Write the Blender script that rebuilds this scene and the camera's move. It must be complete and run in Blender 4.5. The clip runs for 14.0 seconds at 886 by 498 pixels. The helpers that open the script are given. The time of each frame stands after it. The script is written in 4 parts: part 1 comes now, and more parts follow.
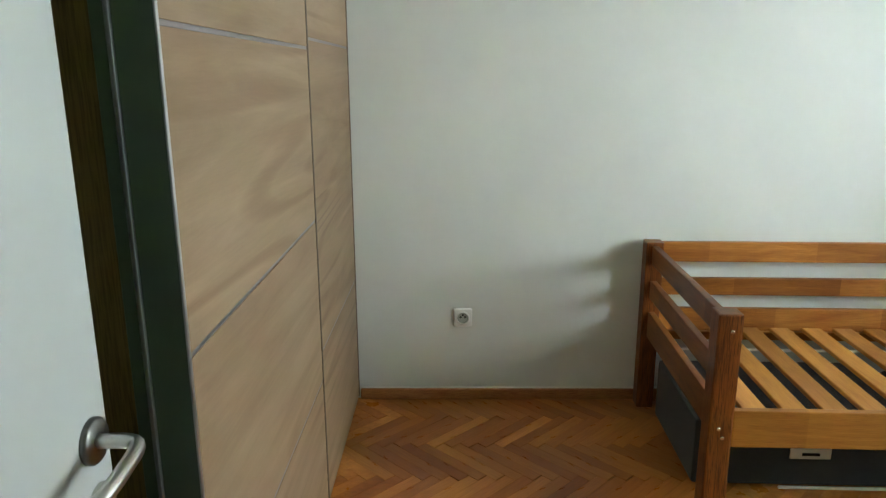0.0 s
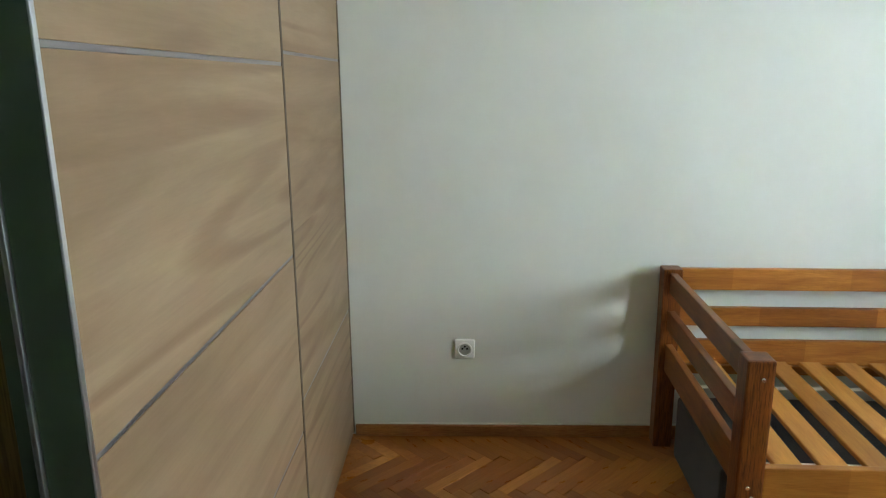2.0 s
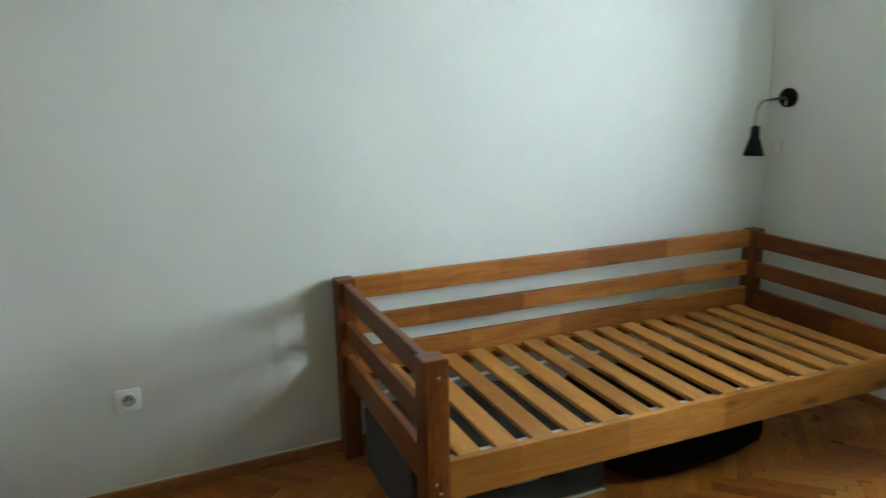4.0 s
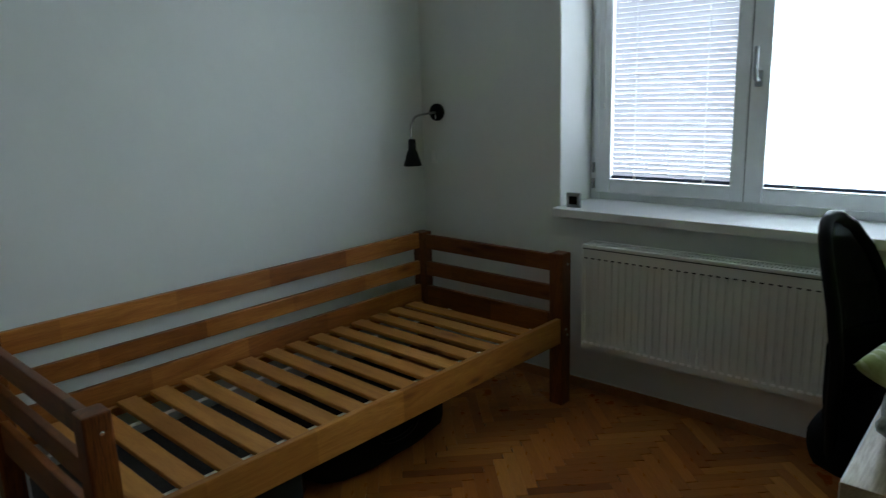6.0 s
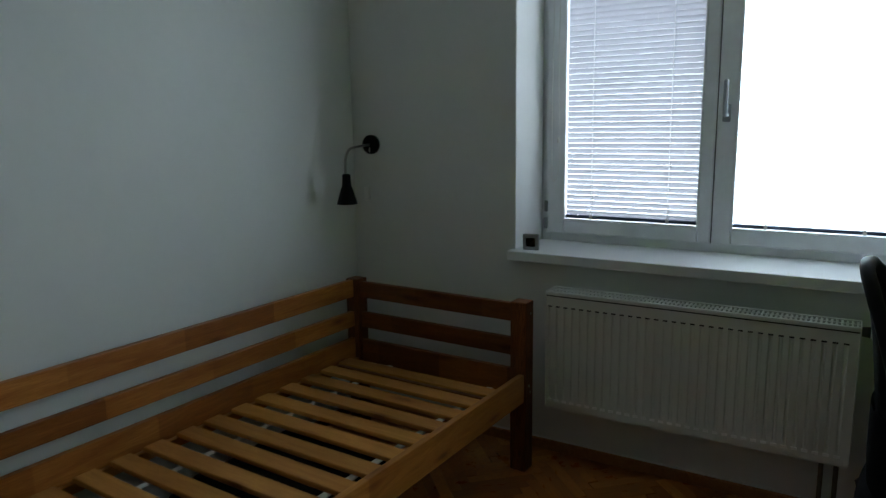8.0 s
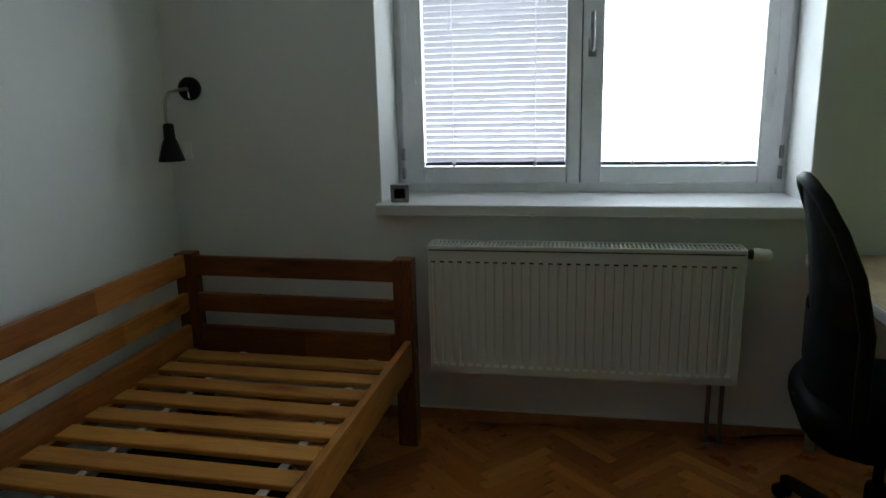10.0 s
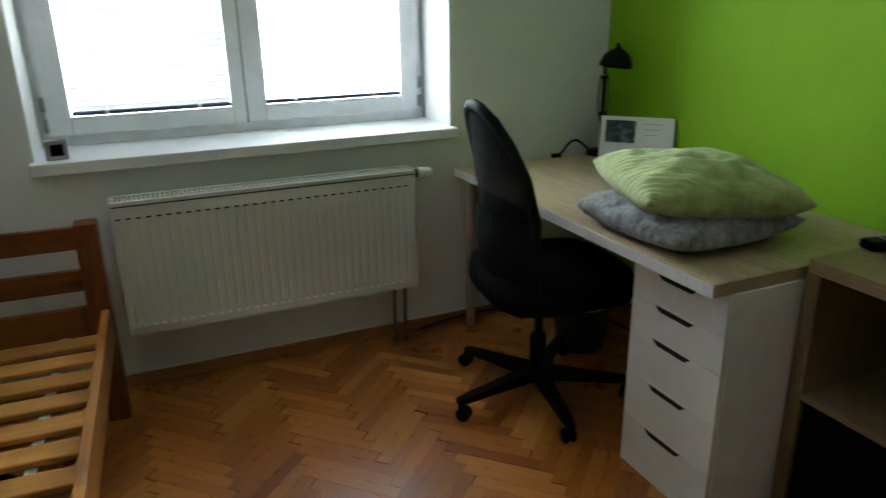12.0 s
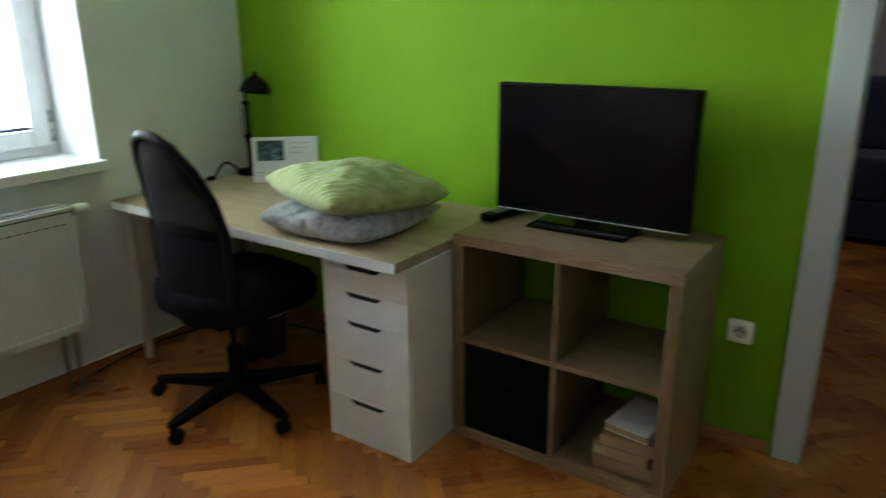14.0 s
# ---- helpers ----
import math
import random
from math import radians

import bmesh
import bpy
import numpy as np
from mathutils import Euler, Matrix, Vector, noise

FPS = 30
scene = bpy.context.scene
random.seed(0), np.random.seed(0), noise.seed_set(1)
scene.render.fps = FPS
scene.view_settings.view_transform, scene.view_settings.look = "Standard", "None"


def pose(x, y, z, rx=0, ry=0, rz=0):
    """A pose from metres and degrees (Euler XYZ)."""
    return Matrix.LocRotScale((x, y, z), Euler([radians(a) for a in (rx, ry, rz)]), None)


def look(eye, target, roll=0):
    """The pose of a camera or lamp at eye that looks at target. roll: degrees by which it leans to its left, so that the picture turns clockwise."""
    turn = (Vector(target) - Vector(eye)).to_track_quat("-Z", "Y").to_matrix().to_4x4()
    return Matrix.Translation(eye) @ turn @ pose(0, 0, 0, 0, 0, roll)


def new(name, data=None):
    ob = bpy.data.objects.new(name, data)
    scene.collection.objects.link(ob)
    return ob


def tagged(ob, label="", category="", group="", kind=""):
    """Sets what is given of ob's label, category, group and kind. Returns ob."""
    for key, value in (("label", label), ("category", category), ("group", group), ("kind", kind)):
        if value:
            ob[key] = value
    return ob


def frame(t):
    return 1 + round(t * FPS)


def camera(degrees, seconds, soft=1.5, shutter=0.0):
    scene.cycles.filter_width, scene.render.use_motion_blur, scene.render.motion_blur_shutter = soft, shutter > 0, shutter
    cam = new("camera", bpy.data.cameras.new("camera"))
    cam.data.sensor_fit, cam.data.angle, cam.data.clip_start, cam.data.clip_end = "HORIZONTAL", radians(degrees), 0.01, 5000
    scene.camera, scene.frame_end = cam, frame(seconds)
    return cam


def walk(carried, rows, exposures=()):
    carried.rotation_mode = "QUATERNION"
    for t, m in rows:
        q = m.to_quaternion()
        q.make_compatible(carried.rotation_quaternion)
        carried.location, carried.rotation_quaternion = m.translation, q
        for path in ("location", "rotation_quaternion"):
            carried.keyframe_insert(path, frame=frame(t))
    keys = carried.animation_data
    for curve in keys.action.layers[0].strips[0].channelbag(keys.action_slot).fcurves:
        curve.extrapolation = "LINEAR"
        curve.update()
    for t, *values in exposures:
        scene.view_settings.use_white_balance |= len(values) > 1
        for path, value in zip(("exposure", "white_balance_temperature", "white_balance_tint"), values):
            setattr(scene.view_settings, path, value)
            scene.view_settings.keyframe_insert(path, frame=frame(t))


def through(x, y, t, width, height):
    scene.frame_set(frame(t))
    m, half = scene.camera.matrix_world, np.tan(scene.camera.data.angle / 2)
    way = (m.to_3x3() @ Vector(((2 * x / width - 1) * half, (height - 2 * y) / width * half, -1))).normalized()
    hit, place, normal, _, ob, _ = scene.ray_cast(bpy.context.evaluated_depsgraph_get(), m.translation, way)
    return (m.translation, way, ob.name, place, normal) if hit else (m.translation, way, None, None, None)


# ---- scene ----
cam = camera(64.6, 14.0, soft=1.2, shutter=0.5)
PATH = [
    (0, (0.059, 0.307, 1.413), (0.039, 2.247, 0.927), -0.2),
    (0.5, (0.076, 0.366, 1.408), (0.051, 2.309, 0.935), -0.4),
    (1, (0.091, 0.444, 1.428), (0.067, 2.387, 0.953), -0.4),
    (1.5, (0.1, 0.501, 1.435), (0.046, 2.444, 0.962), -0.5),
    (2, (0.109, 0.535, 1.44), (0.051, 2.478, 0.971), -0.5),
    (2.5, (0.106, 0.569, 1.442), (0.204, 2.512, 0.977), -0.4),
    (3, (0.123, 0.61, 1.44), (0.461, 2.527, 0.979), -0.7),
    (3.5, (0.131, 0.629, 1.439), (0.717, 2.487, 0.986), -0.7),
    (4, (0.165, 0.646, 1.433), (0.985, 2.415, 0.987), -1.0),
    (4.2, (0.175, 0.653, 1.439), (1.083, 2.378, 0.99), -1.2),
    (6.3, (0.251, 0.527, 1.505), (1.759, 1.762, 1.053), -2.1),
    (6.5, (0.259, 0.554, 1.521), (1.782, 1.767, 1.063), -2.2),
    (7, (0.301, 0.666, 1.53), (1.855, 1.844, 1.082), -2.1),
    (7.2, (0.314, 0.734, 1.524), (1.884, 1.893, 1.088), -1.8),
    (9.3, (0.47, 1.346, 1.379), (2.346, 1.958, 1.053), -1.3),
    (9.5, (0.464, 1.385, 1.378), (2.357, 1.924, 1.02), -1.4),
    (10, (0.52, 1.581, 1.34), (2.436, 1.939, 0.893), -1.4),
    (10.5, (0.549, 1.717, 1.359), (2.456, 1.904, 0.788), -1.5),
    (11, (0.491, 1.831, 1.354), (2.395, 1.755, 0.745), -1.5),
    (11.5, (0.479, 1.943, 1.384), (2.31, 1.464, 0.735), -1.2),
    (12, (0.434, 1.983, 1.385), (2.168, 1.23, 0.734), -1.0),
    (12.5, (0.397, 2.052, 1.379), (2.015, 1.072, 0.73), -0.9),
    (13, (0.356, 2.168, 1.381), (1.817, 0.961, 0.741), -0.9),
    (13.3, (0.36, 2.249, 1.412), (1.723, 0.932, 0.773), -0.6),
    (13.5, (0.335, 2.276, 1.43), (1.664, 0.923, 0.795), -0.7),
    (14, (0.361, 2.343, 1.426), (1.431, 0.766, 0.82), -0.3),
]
EXPOSURES = [(0.0, 0.34, 6800, 8), (2.0, 0.34, 6660, 8), (3.0, 0.24, 6350, 8), (4.0, 0.12, 6350, 7), (5.0, -0.75, 6200, 7), (6.5, -1.60, 6050, 6),
             (7.2, -1.70, 6050, 6), (9.5, -2.10, 6350, 7), (10.0, -1.60, 6480, 8), (10.5, -1.06, 6480, 8), (11.0, -0.58, 6580, 8),
             (11.5, -0.46, 6600, 7), (12.0, -0.58, 6580, 6), (13.0, -0.40, 6560, 4), (14.0, -0.18, 6560, 3)]
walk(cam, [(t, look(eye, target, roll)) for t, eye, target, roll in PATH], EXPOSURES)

# ---- world, daylight ----
world = bpy.data.worlds.new("sky")
scene.world = world
world.use_nodes = True
wn = world.node_tree
sky = wn.nodes.new("ShaderNodeTexSky")
sky.sky_type = "NISHITA"
sky.sun_disc = False
sky.sun_elevation, sky.sun_rotation = radians(48), radians(200)
wn.nodes["Background"].inputs[1].default_value = 0.10
wn.links.new(sky.outputs[0], wn.nodes["Background"].inputs[0])


def window_light(name, eye, target, wide, high, watts, colour):
    data = bpy.data.lights.new(name, "AREA")
    data.shape, data.size, data.size_y, data.energy, data.color = "RECTANGLE", wide, high, watts, colour
    ob = new(name, data)
    ob.matrix_world = look(eye, target)
    return ob


# daylight filling each pane of the window and the open sky beyond it
window_light("right_pane_daylight", (3.535, 1.15, 1.60), (0.0, 1.15, 1.60), 0.70, 1.30, 72, (0.79, 0.92, 1.0))
window_light("south_sky_daylight", (3.80, 0.60, 1.80), (2.1, 3.2, 1.60), 0.95, 1.7, 70, (0.78, 0.91, 1.0))
window_light("left_pane_daylight", (3.535, 1.92, 1.60), (0.0, 1.92, 1.60), 0.70, 1.30, 34, (0.84, 0.93, 1.0))
# added lamp aimed up through the window to lift the ceiling's bounce light
window_light("upward_fill", (4.35, 1.5, 0.25), (2.4, 1.5, 2.6), 3.2, 1.2, 170, (0.90, 0.95, 1.0))
window_light("open_sky_daylight", (3.95, 1.5, 2.30), (0.0, 1.5, 2.30), 4.0, 2.8, 32, (0.82, 0.93, 1.0))
# added fill for the next room, through an assumed window out of view
window_light("next_room_fill", (2.46, -2.2, 1.6), (0.0, -2.2, 1.2), 0.6, 0.8, 11, (0.95, 0.97, 1.0))

# ---- plan ----
NORTH, EAST, SOUTH, WEST = 3.2, 3.163, -0.04, -0.98
CEIL = 2.62
REVEAL_S, REVEAL_N, SILL_Z, LINTEL_Z = 0.752, 2.318, 0.907, 2.34
DOOR_W, DOOR_E, DOOR_H = -0.37, 0.53, 2.03
BED_AT = pose(0.872, 2.258, 0, 0, 0, -2.1)


# ---- materials ----
def shader(name, base=(0.8, 0.8, 0.8), rough=0.5, metal=0.0):
    m = bpy.data.materials.new(name)
    m.use_nodes = True
    m.diffuse_color = (*base, 1)
    b = m.node_tree.nodes["Principled BSDF"]
    b.inputs["Base Color"].default_value = (*base, 1)
    b.inputs["Roughness"].default_value = rough
    b.inputs["Metallic"].default_value = metal
    return m, m.node_tree, b


def coords(nt, scale=(1, 1, 1), turn=(0, 0, 0), shift=True):
    tc = nt.nodes.new("ShaderNodeTexCoord")
    mp = nt.nodes.new("ShaderNodeMapping")
    mp.inputs["Scale"].default_value = scale
    mp.inputs["Rotation"].default_value = [radians(a) for a in turn]
    nt.links.new(tc.outputs["Object"], mp.inputs["Vector"])
    if shift:
        info = nt.nodes.new("ShaderNodeObjectInfo")
        mul = nt.nodes.new("ShaderNodeMath")
        mul.operation = "MULTIPLY"
        mul.inputs[1].default_value = 37.0
        nt.links.new(info.outputs["Random"], mul.inputs[0])
        nt.links.new(mul.outputs[0], mp.inputs["Location"])
    return mp.outputs[0]


def noise_tex(nt, vec, scale, detail=4.0, rough=0.55, distort=0.0):
    n = nt.nodes.new("ShaderNodeTexNoise")
    n.inputs["Scale"].default_value = scale
    n.inputs["Detail"].default_value = detail
    n.inputs["Roughness"].default_value = rough
    n.inputs["Distortion"].default_value = distort
    nt.links.new(vec, n.inputs["Vector"])
    return n.outputs["Fac"]


def ramp(nt, fac, stops):
    r = nt.nodes.new("ShaderNodeValToRGB")
    el = r.color_ramp.elements
    el[0].position, el[0].color = stops[0][0], (*stops[0][1], 1)
    el[1].position, el[1].color = stops[-1][0], (*stops[-1][1], 1)
    for p, c in stops[1:-1]:
        el.new(p).color = (*c, 1)
    nt.links.new(fac, r.inputs[0])
    return r.outputs["Color"]


def mix(nt, fac, a, b, how="MIX"):
    n = nt.nodes.new("ShaderNodeMix")
    n.data_type, n.blend_type = "RGBA", how
    for sock, v in ((n.inputs[0], fac), (n.inputs[6], a), (n.inputs[7], b)):
        if isinstance(v, (int, float)):
            sock.default_value = v
        elif isinstance(v, tuple):
            sock.default_value = (*v, 1)
        else:
            nt.links.new(v, sock)
    return n.outputs[2]


def bump(nt, b, fac, strength, dist):
    n = nt.nodes.new("ShaderNodeBump")
    n.inputs["Strength"].default_value = strength
    n.inputs["Distance"].default_value = dist
    nt.links.new(fac, n.inputs["Height"])
    nt.links.new(n.outputs[0], b.inputs["Normal"])


def scaled(c, k):
    return tuple(min(1, v * k) for v in c)


def paint(name, base, rough=0.85, spread=0.05, grain=0.25):
    m, nt, b = shader(name, base, rough)
    v = coords(nt, shift=False)
    big = noise_tex(nt, v, 1.7, 5, 0.6)
    fine = noise_tex(nt, v, 210, 3, 0.6)
    c = ramp(nt, big, [(0.25, scaled(base, 1 - spread)), (0.75, scaled(base, 1 + spread))])
    speck = ramp(nt, noise_tex(nt, v, 24, 4, 0.7), [(0.25, (0.985, 0.985, 0.982)), (0.6, (1, 1, 1))])
    nt.links.new(mix(nt, 1.0, c, speck, "MULTIPLY"), b.inputs["Base Color"])
    bump(nt, b, fine, grain, 0.0015)
    return m


def wood(name, dark, light, rough=0.45, along="x", ring=7.0, streak=1.0, vary=0.12, coat=0.0, pore=0.5, jointed=0.0, knots=0.0, figure=0.0, face=1):
    """Long grain along one axis, fine pores, a tone of its own for each piece."""
    m, nt, b = shader(name, light, rough)
    b.inputs["Specular IOR Level"].default_value = 0.32
    s = {"x": (1.0, 9.0, 9.0), "y": (9.0, 1.0, 9.0), "z": (9.0, 9.0, 1.0)}[along]
    v = coords(nt, s)
    body = noise_tex(nt, v, ring * 0.35, 6, 0.6, 1.2 * streak)
    pores = noise_tex(nt, coords(nt, tuple(k * 4 if k > 1 else k * 1.5 for k in s)), ring * 2.2, 4, 0.6)
    mid = tuple((p + q) / 2 for p, q in zip(dark, light))
    c = ramp(nt, body, [(0.30, dark), (0.5, mid), (0.68, light)])
    c = mix(nt, pore, c, ramp(nt, pores, [(0.36, scaled(dark, 0.72)), (0.56, (1, 1, 1))]), "MULTIPLY")
    info = nt.nodes.new("ShaderNodeObjectInfo")
    tone = ramp(nt, info.outputs["Random"], [(0.0, (1 - vary, 1 - vary * 1.2, 1 - vary * 1.4)), (1.0, (1 + vary * 0.3,) * 3)])
    c = mix(nt, 1.0, c, tone, "MULTIPLY")
    if jointed:
        sep = nt.nodes.new("ShaderNodeSeparateXYZ")
        nt.links.new(coords(nt), sep.inputs[0])
        steps = nt.nodes.new("ShaderNodeMath")
        steps.operation = "MULTIPLY"
        steps.inputs[1].default_value = jointed
        nt.links.new(sep.outputs["XYZ".index(along.upper())], steps.inputs[0])
        flr = nt.nodes.new("ShaderNodeMath")
        flr.operation = "FLOOR"
        nt.links.new(steps.outputs[0], flr.inputs[0])
        wn_ = nt.nodes.new("ShaderNodeTexWhiteNoise")
        wn_.noise_dimensions = "1D"
        nt.links.new(flr.outputs[0], wn_.inputs["W"])
        c = mix(nt, 1.0, c, ramp(nt, wn_.outputs["Value"], [(0.0, (0.64, 0.56, 0.48)), (0.5, (0.98, 0.97, 0.95)), (1.0, (1.22, 1.27, 1.30))]), "MULTIPLY")
    if figure:
        hill = noise_tex(nt, coords(nt, tuple(0.32 if k == 1.0 else 4.0 for k in s)), 1.0, 1, 0.35)
        wind = nt.nodes.new("ShaderNodeMath")
        wind.operation = "MULTIPLY"
        wind.inputs[1].default_value = figure
        nt.links.new(hill, wind.inputs[0])
        sine = nt.nodes.new("ShaderNodeMath")
        sine.operation = "SINE"
        nt.links.new(wind.outputs[0], sine.inputs[0])
        half = nt.nodes.new("ShaderNodeMath")
        half.operation = "MULTIPLY_ADD"
        half.inputs[1].default_value, half.inputs[2].default_value = 0.5, 0.5
        nt.links.new(sine.outputs[0], half.inputs[0])
        where = ramp(nt, noise_tex(nt, coords(nt, tuple(0.8 if k == 1.0 else 2.2 for k in s)), 1.3, 2, 0.5), [(0.40, (0, 0, 0)), (0.56, (1, 1, 1))])
        line = ramp(nt, half.outputs[0], [(0.02, (0.78, 0.73, 0.68)), (0.40, (1, 1, 1))])
        c = mix(nt, where, c, mix(nt, 1.0, c, line, "MULTIPLY"))
    if knots:
        vor = nt.nodes.new("ShaderNodeTexVoronoi")
        vor.inputs["Scale"].default_value = knots
        nt.links.new(coords(nt, tuple(0.0 if i == face else 0.28 if k == 1.0 else 1.0 for i, k in enumerate(s))), vor.inputs["Vector"])
        spot = ramp(nt, vor.outputs["Distance"], [(0.07, (0.28, 0.17, 0.11)), (0.13, (0.66, 0.54, 0.45)), (0.24, (1, 1, 1))])
        c = mix(nt, 0.8, c, spot, "MULTIPLY")
    nt.links.new(c, b.inputs["Base Color"])
    b.inputs["Coat Weight"].default_value = coat
    b.inputs["Coat Roughness"].default_value = 0.25
    bump(nt, b, pores, 0.15, 0.0008)
    return m


def parquet(name, tones, island=False):
    m, nt, b = shader(name, tones[1], 0.36)
    if island:
        g = nt.nodes.new("ShaderNodeNewGeometry")
        rnd = g.outputs["Random Per Island"]
    else:
        rnd = nt.nodes.new("ShaderNodeObjectInfo").outputs["Random"]
    tc = nt.nodes.new("ShaderNodeTexCoord")
    grains = []
    for angle in (45, -45):
        mp = nt.nodes.new("ShaderNodeMapping")
        mp.inputs["Rotation"].default_value = (0, 0, radians(angle))
        mp.inputs["Scale"].default_value = (3, 60, 1) if not island else (9, 14, 1)
        nt.links.new(tc.outputs["Object"], mp.inputs["Vector"])
        grains.append(mp.outputs[0])
    if not island:
        mp = nt.nodes.new("ShaderNodeMapping")
        mp.inputs["Scale"].default_value = (3, 60, 1)
        nt.links.new(tc.outputs["Object"], mp.inputs["Vector"])
        mul = nt.nodes.new("ShaderNodeMath")
        mul.operation = "MULTIPLY"
        mul.inputs[1].default_value = 51
        nt.links.new(rnd, mul.inputs[0])
        nt.links.new(mul.outputs[0], mp.inputs["Location"])
        grains = [mp.outputs[0]]
    fine = noise_tex(nt, grains[0], 4.0, 5, 0.6, 0.6)
    place = tc.outputs["Object"] if island else nt.nodes.new("ShaderNodeObjectInfo").outputs["Location"]
    patch = noise_tex(nt, place, 3.1, 2, 0.5)
    add = nt.nodes.new("ShaderNodeMath")
    add.operation = "MULTIPLY_ADD"
    add.inputs[1].default_value = 0.50
    nt.links.new(rnd, add.inputs[0])
    sub = nt.nodes.new("ShaderNodeMath")
    sub.operation = "MULTIPLY_ADD"
    sub.inputs[1].default_value, sub.inputs[2].default_value = 1.5, -0.50
    nt.links.new(patch, sub.inputs[0])
    nt.links.new(sub.outputs[0], add.inputs[2])
    rnd = add.outputs[0]
    tone = ramp(nt, rnd, [(0.0, tones[0]), (0.3, tones[1]), (0.62, tones[2]), (1.0, tones[3])])
    c = mix(nt, 0.55, tone, ramp(nt, fine, [(0.3, (0.56, 0.46, 0.38)), (0.6, (1, 1, 1))]), "MULTIPLY")
    nt.links.new(c, b.inputs["Base Color"])
    wear = noise_tex(nt, tc.outputs["Object"], 9, 4, 0.6)
    r = ramp(nt, wear, [(0.3, (0.24,) * 3), (0.7, (0.40,) * 3)])
    nt.links.new(r, b.inputs["Roughness"])
    bump(nt, b, fine, 0.12, 0.0008)
    return m


def metal(name, base, rough, brushed=(300, 300, 3)):
    m, nt, b = shader(name, base, rough, 1.0)
    f = noise_tex(nt, coords(nt, brushed), 1.0, 3, 0.6)
    nt.links.new(ramp(nt, f, [(0.3, (rough * 0.92,) * 3), (0.7, (min(1, rough * 1.08),) * 3)]), b.inputs["Roughness"])
    return m


def plastic(name, base, rough=0.4, grain=300, strength=0.08):
    m, nt, b = shader(name, base, rough)
    if max(base) < 0.03:
        b.inputs["Specular IOR Level"].default_value = 0.10
    f = noise_tex(nt, coords(nt), grain, 3, 0.6)
    c = ramp(nt, noise_tex(nt, coords(nt), 6, 4, 0.6), [(0.3, scaled(base, 0.9)), (0.7, scaled(base, 1.06))])
    nt.links.new(c, b.inputs["Base Color"])
    bump(nt, b, f, strength, 0.0006)
    return m


def cloth(name, dark, light, weave=420, rough=0.95, strength=0.5):
    m, nt, b = shader(name, light, rough)
    b.inputs["Specular IOR Level"].default_value = 0.05 if max(light) < 0.03 else 0.2
    f = noise_tex(nt, coords(nt), weave, 2, 0.5)
    big = noise_tex(nt, coords(nt), 7, 5, 0.6)
    c = mix(nt, 0.5, ramp(nt, f, [(0.3, dark), (0.7, light)]), ramp(nt, big, [(0.3, dark), (0.7, light)]))
    nt.links.new(c, b.inputs["Base Color"])
    b.inputs["Sheen Weight"].default_value = 0.0 if max(light) < 0.03 else 0.15
    bump(nt, b, f, strength, 0.002)
    return m


WALL = paint("white wall paint", (0.73, 0.74, 0.715))
GREEN = paint("lime green wall paint", (0.175, 0.350, 0.007), 0.7, 0.04, 0.3)
GREEN.node_tree.nodes["Principled BSDF"].inputs["Specular IOR Level"].default_value = 0.2
CEILING = paint("white ceiling paint", (0.88, 0.88, 0.87))
REVEAL = paint("white reveal plaster", (0.88, 0.89, 0.88), 0.8, 0.03)
PINK = paint("dusky pinkish wall paint", (0.40, 0.34, 0.33))
WHITE_LACQUER = paint("white door lacquer", (0.52, 0.55, 0.54), 0.42, 0.02, 0.06)
CAULK = plastic("white caulk", (0.78, 0.78, 0.74), 0.6)
SKIRTING = wood("stained skirting", (0.34, 0.140, 0.045), (0.46, 0.205, 0.072), 0.4, "x")
SUBFLOOR = plastic("dark joint filler", (0.035, 0.02, 0.012), 0.8)
TONES = [(0.195, 0.046, 0.007), (0.345, 0.101, 0.016), (0.475, 0.168, 0.030), (0.655, 0.292, 0.070)]
PARQUET = parquet("oak parquet block", TONES)
# cross blocks darkened to paint in how turned grain reflects less light
PARQUET_CROSS_DIM = parquet("oak parquet cross block dimmed for grain sheen", [scaled(c, 0.84) for c in TONES])
PARQUET_REST = parquet("oak parquet joined", TONES, True)
PINE = wood("honey pine", (0.37, 0.145, 0.023), (0.56, 0.252, 0.051), 0.42, "x", 6.0, 1.3, 0.12, 0.15, 0.25, jointed=2.6, knots=13.0)
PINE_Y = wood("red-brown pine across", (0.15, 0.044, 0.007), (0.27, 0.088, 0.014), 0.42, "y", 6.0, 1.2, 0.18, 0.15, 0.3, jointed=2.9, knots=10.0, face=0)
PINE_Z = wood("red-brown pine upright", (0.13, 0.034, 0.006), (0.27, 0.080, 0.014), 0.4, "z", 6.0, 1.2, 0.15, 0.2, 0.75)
PINE_BACK = wood("orange-brown pine", (0.30, 0.100, 0.016), (0.50, 0.203, 0.041), 0.42, "x", 6.0, 1.3, 0.15, 0.15, 0.25, jointed=2.3, knots=11.0)
SLAT = wood("pale pine slat", (0.42, 0.178, 0.034), (0.60, 0.288, 0.066), 0.5, "y", 5.0, 0.9, 0.22, 0.0, 0.22, knots=9.0, face=2)
TAPE = cloth("white webbing tape", (0.55, 0.55, 0.52), (0.78, 0.78, 0.75))
OAK_DOOR = wood("pale oak laminate", (0.240, 0.159, 0.093), (0.345, 0.242, 0.153), 0.5, "y", 2.2, 1.3, 0.14, 0.0, 0.05, figure=60.0)
OAK_TOP = wood("light oak desk laminate", (0.40, 0.30, 0.19), (0.50, 0.385, 0.25), 0.42, "x", 5.0, 0.6, 0.03)
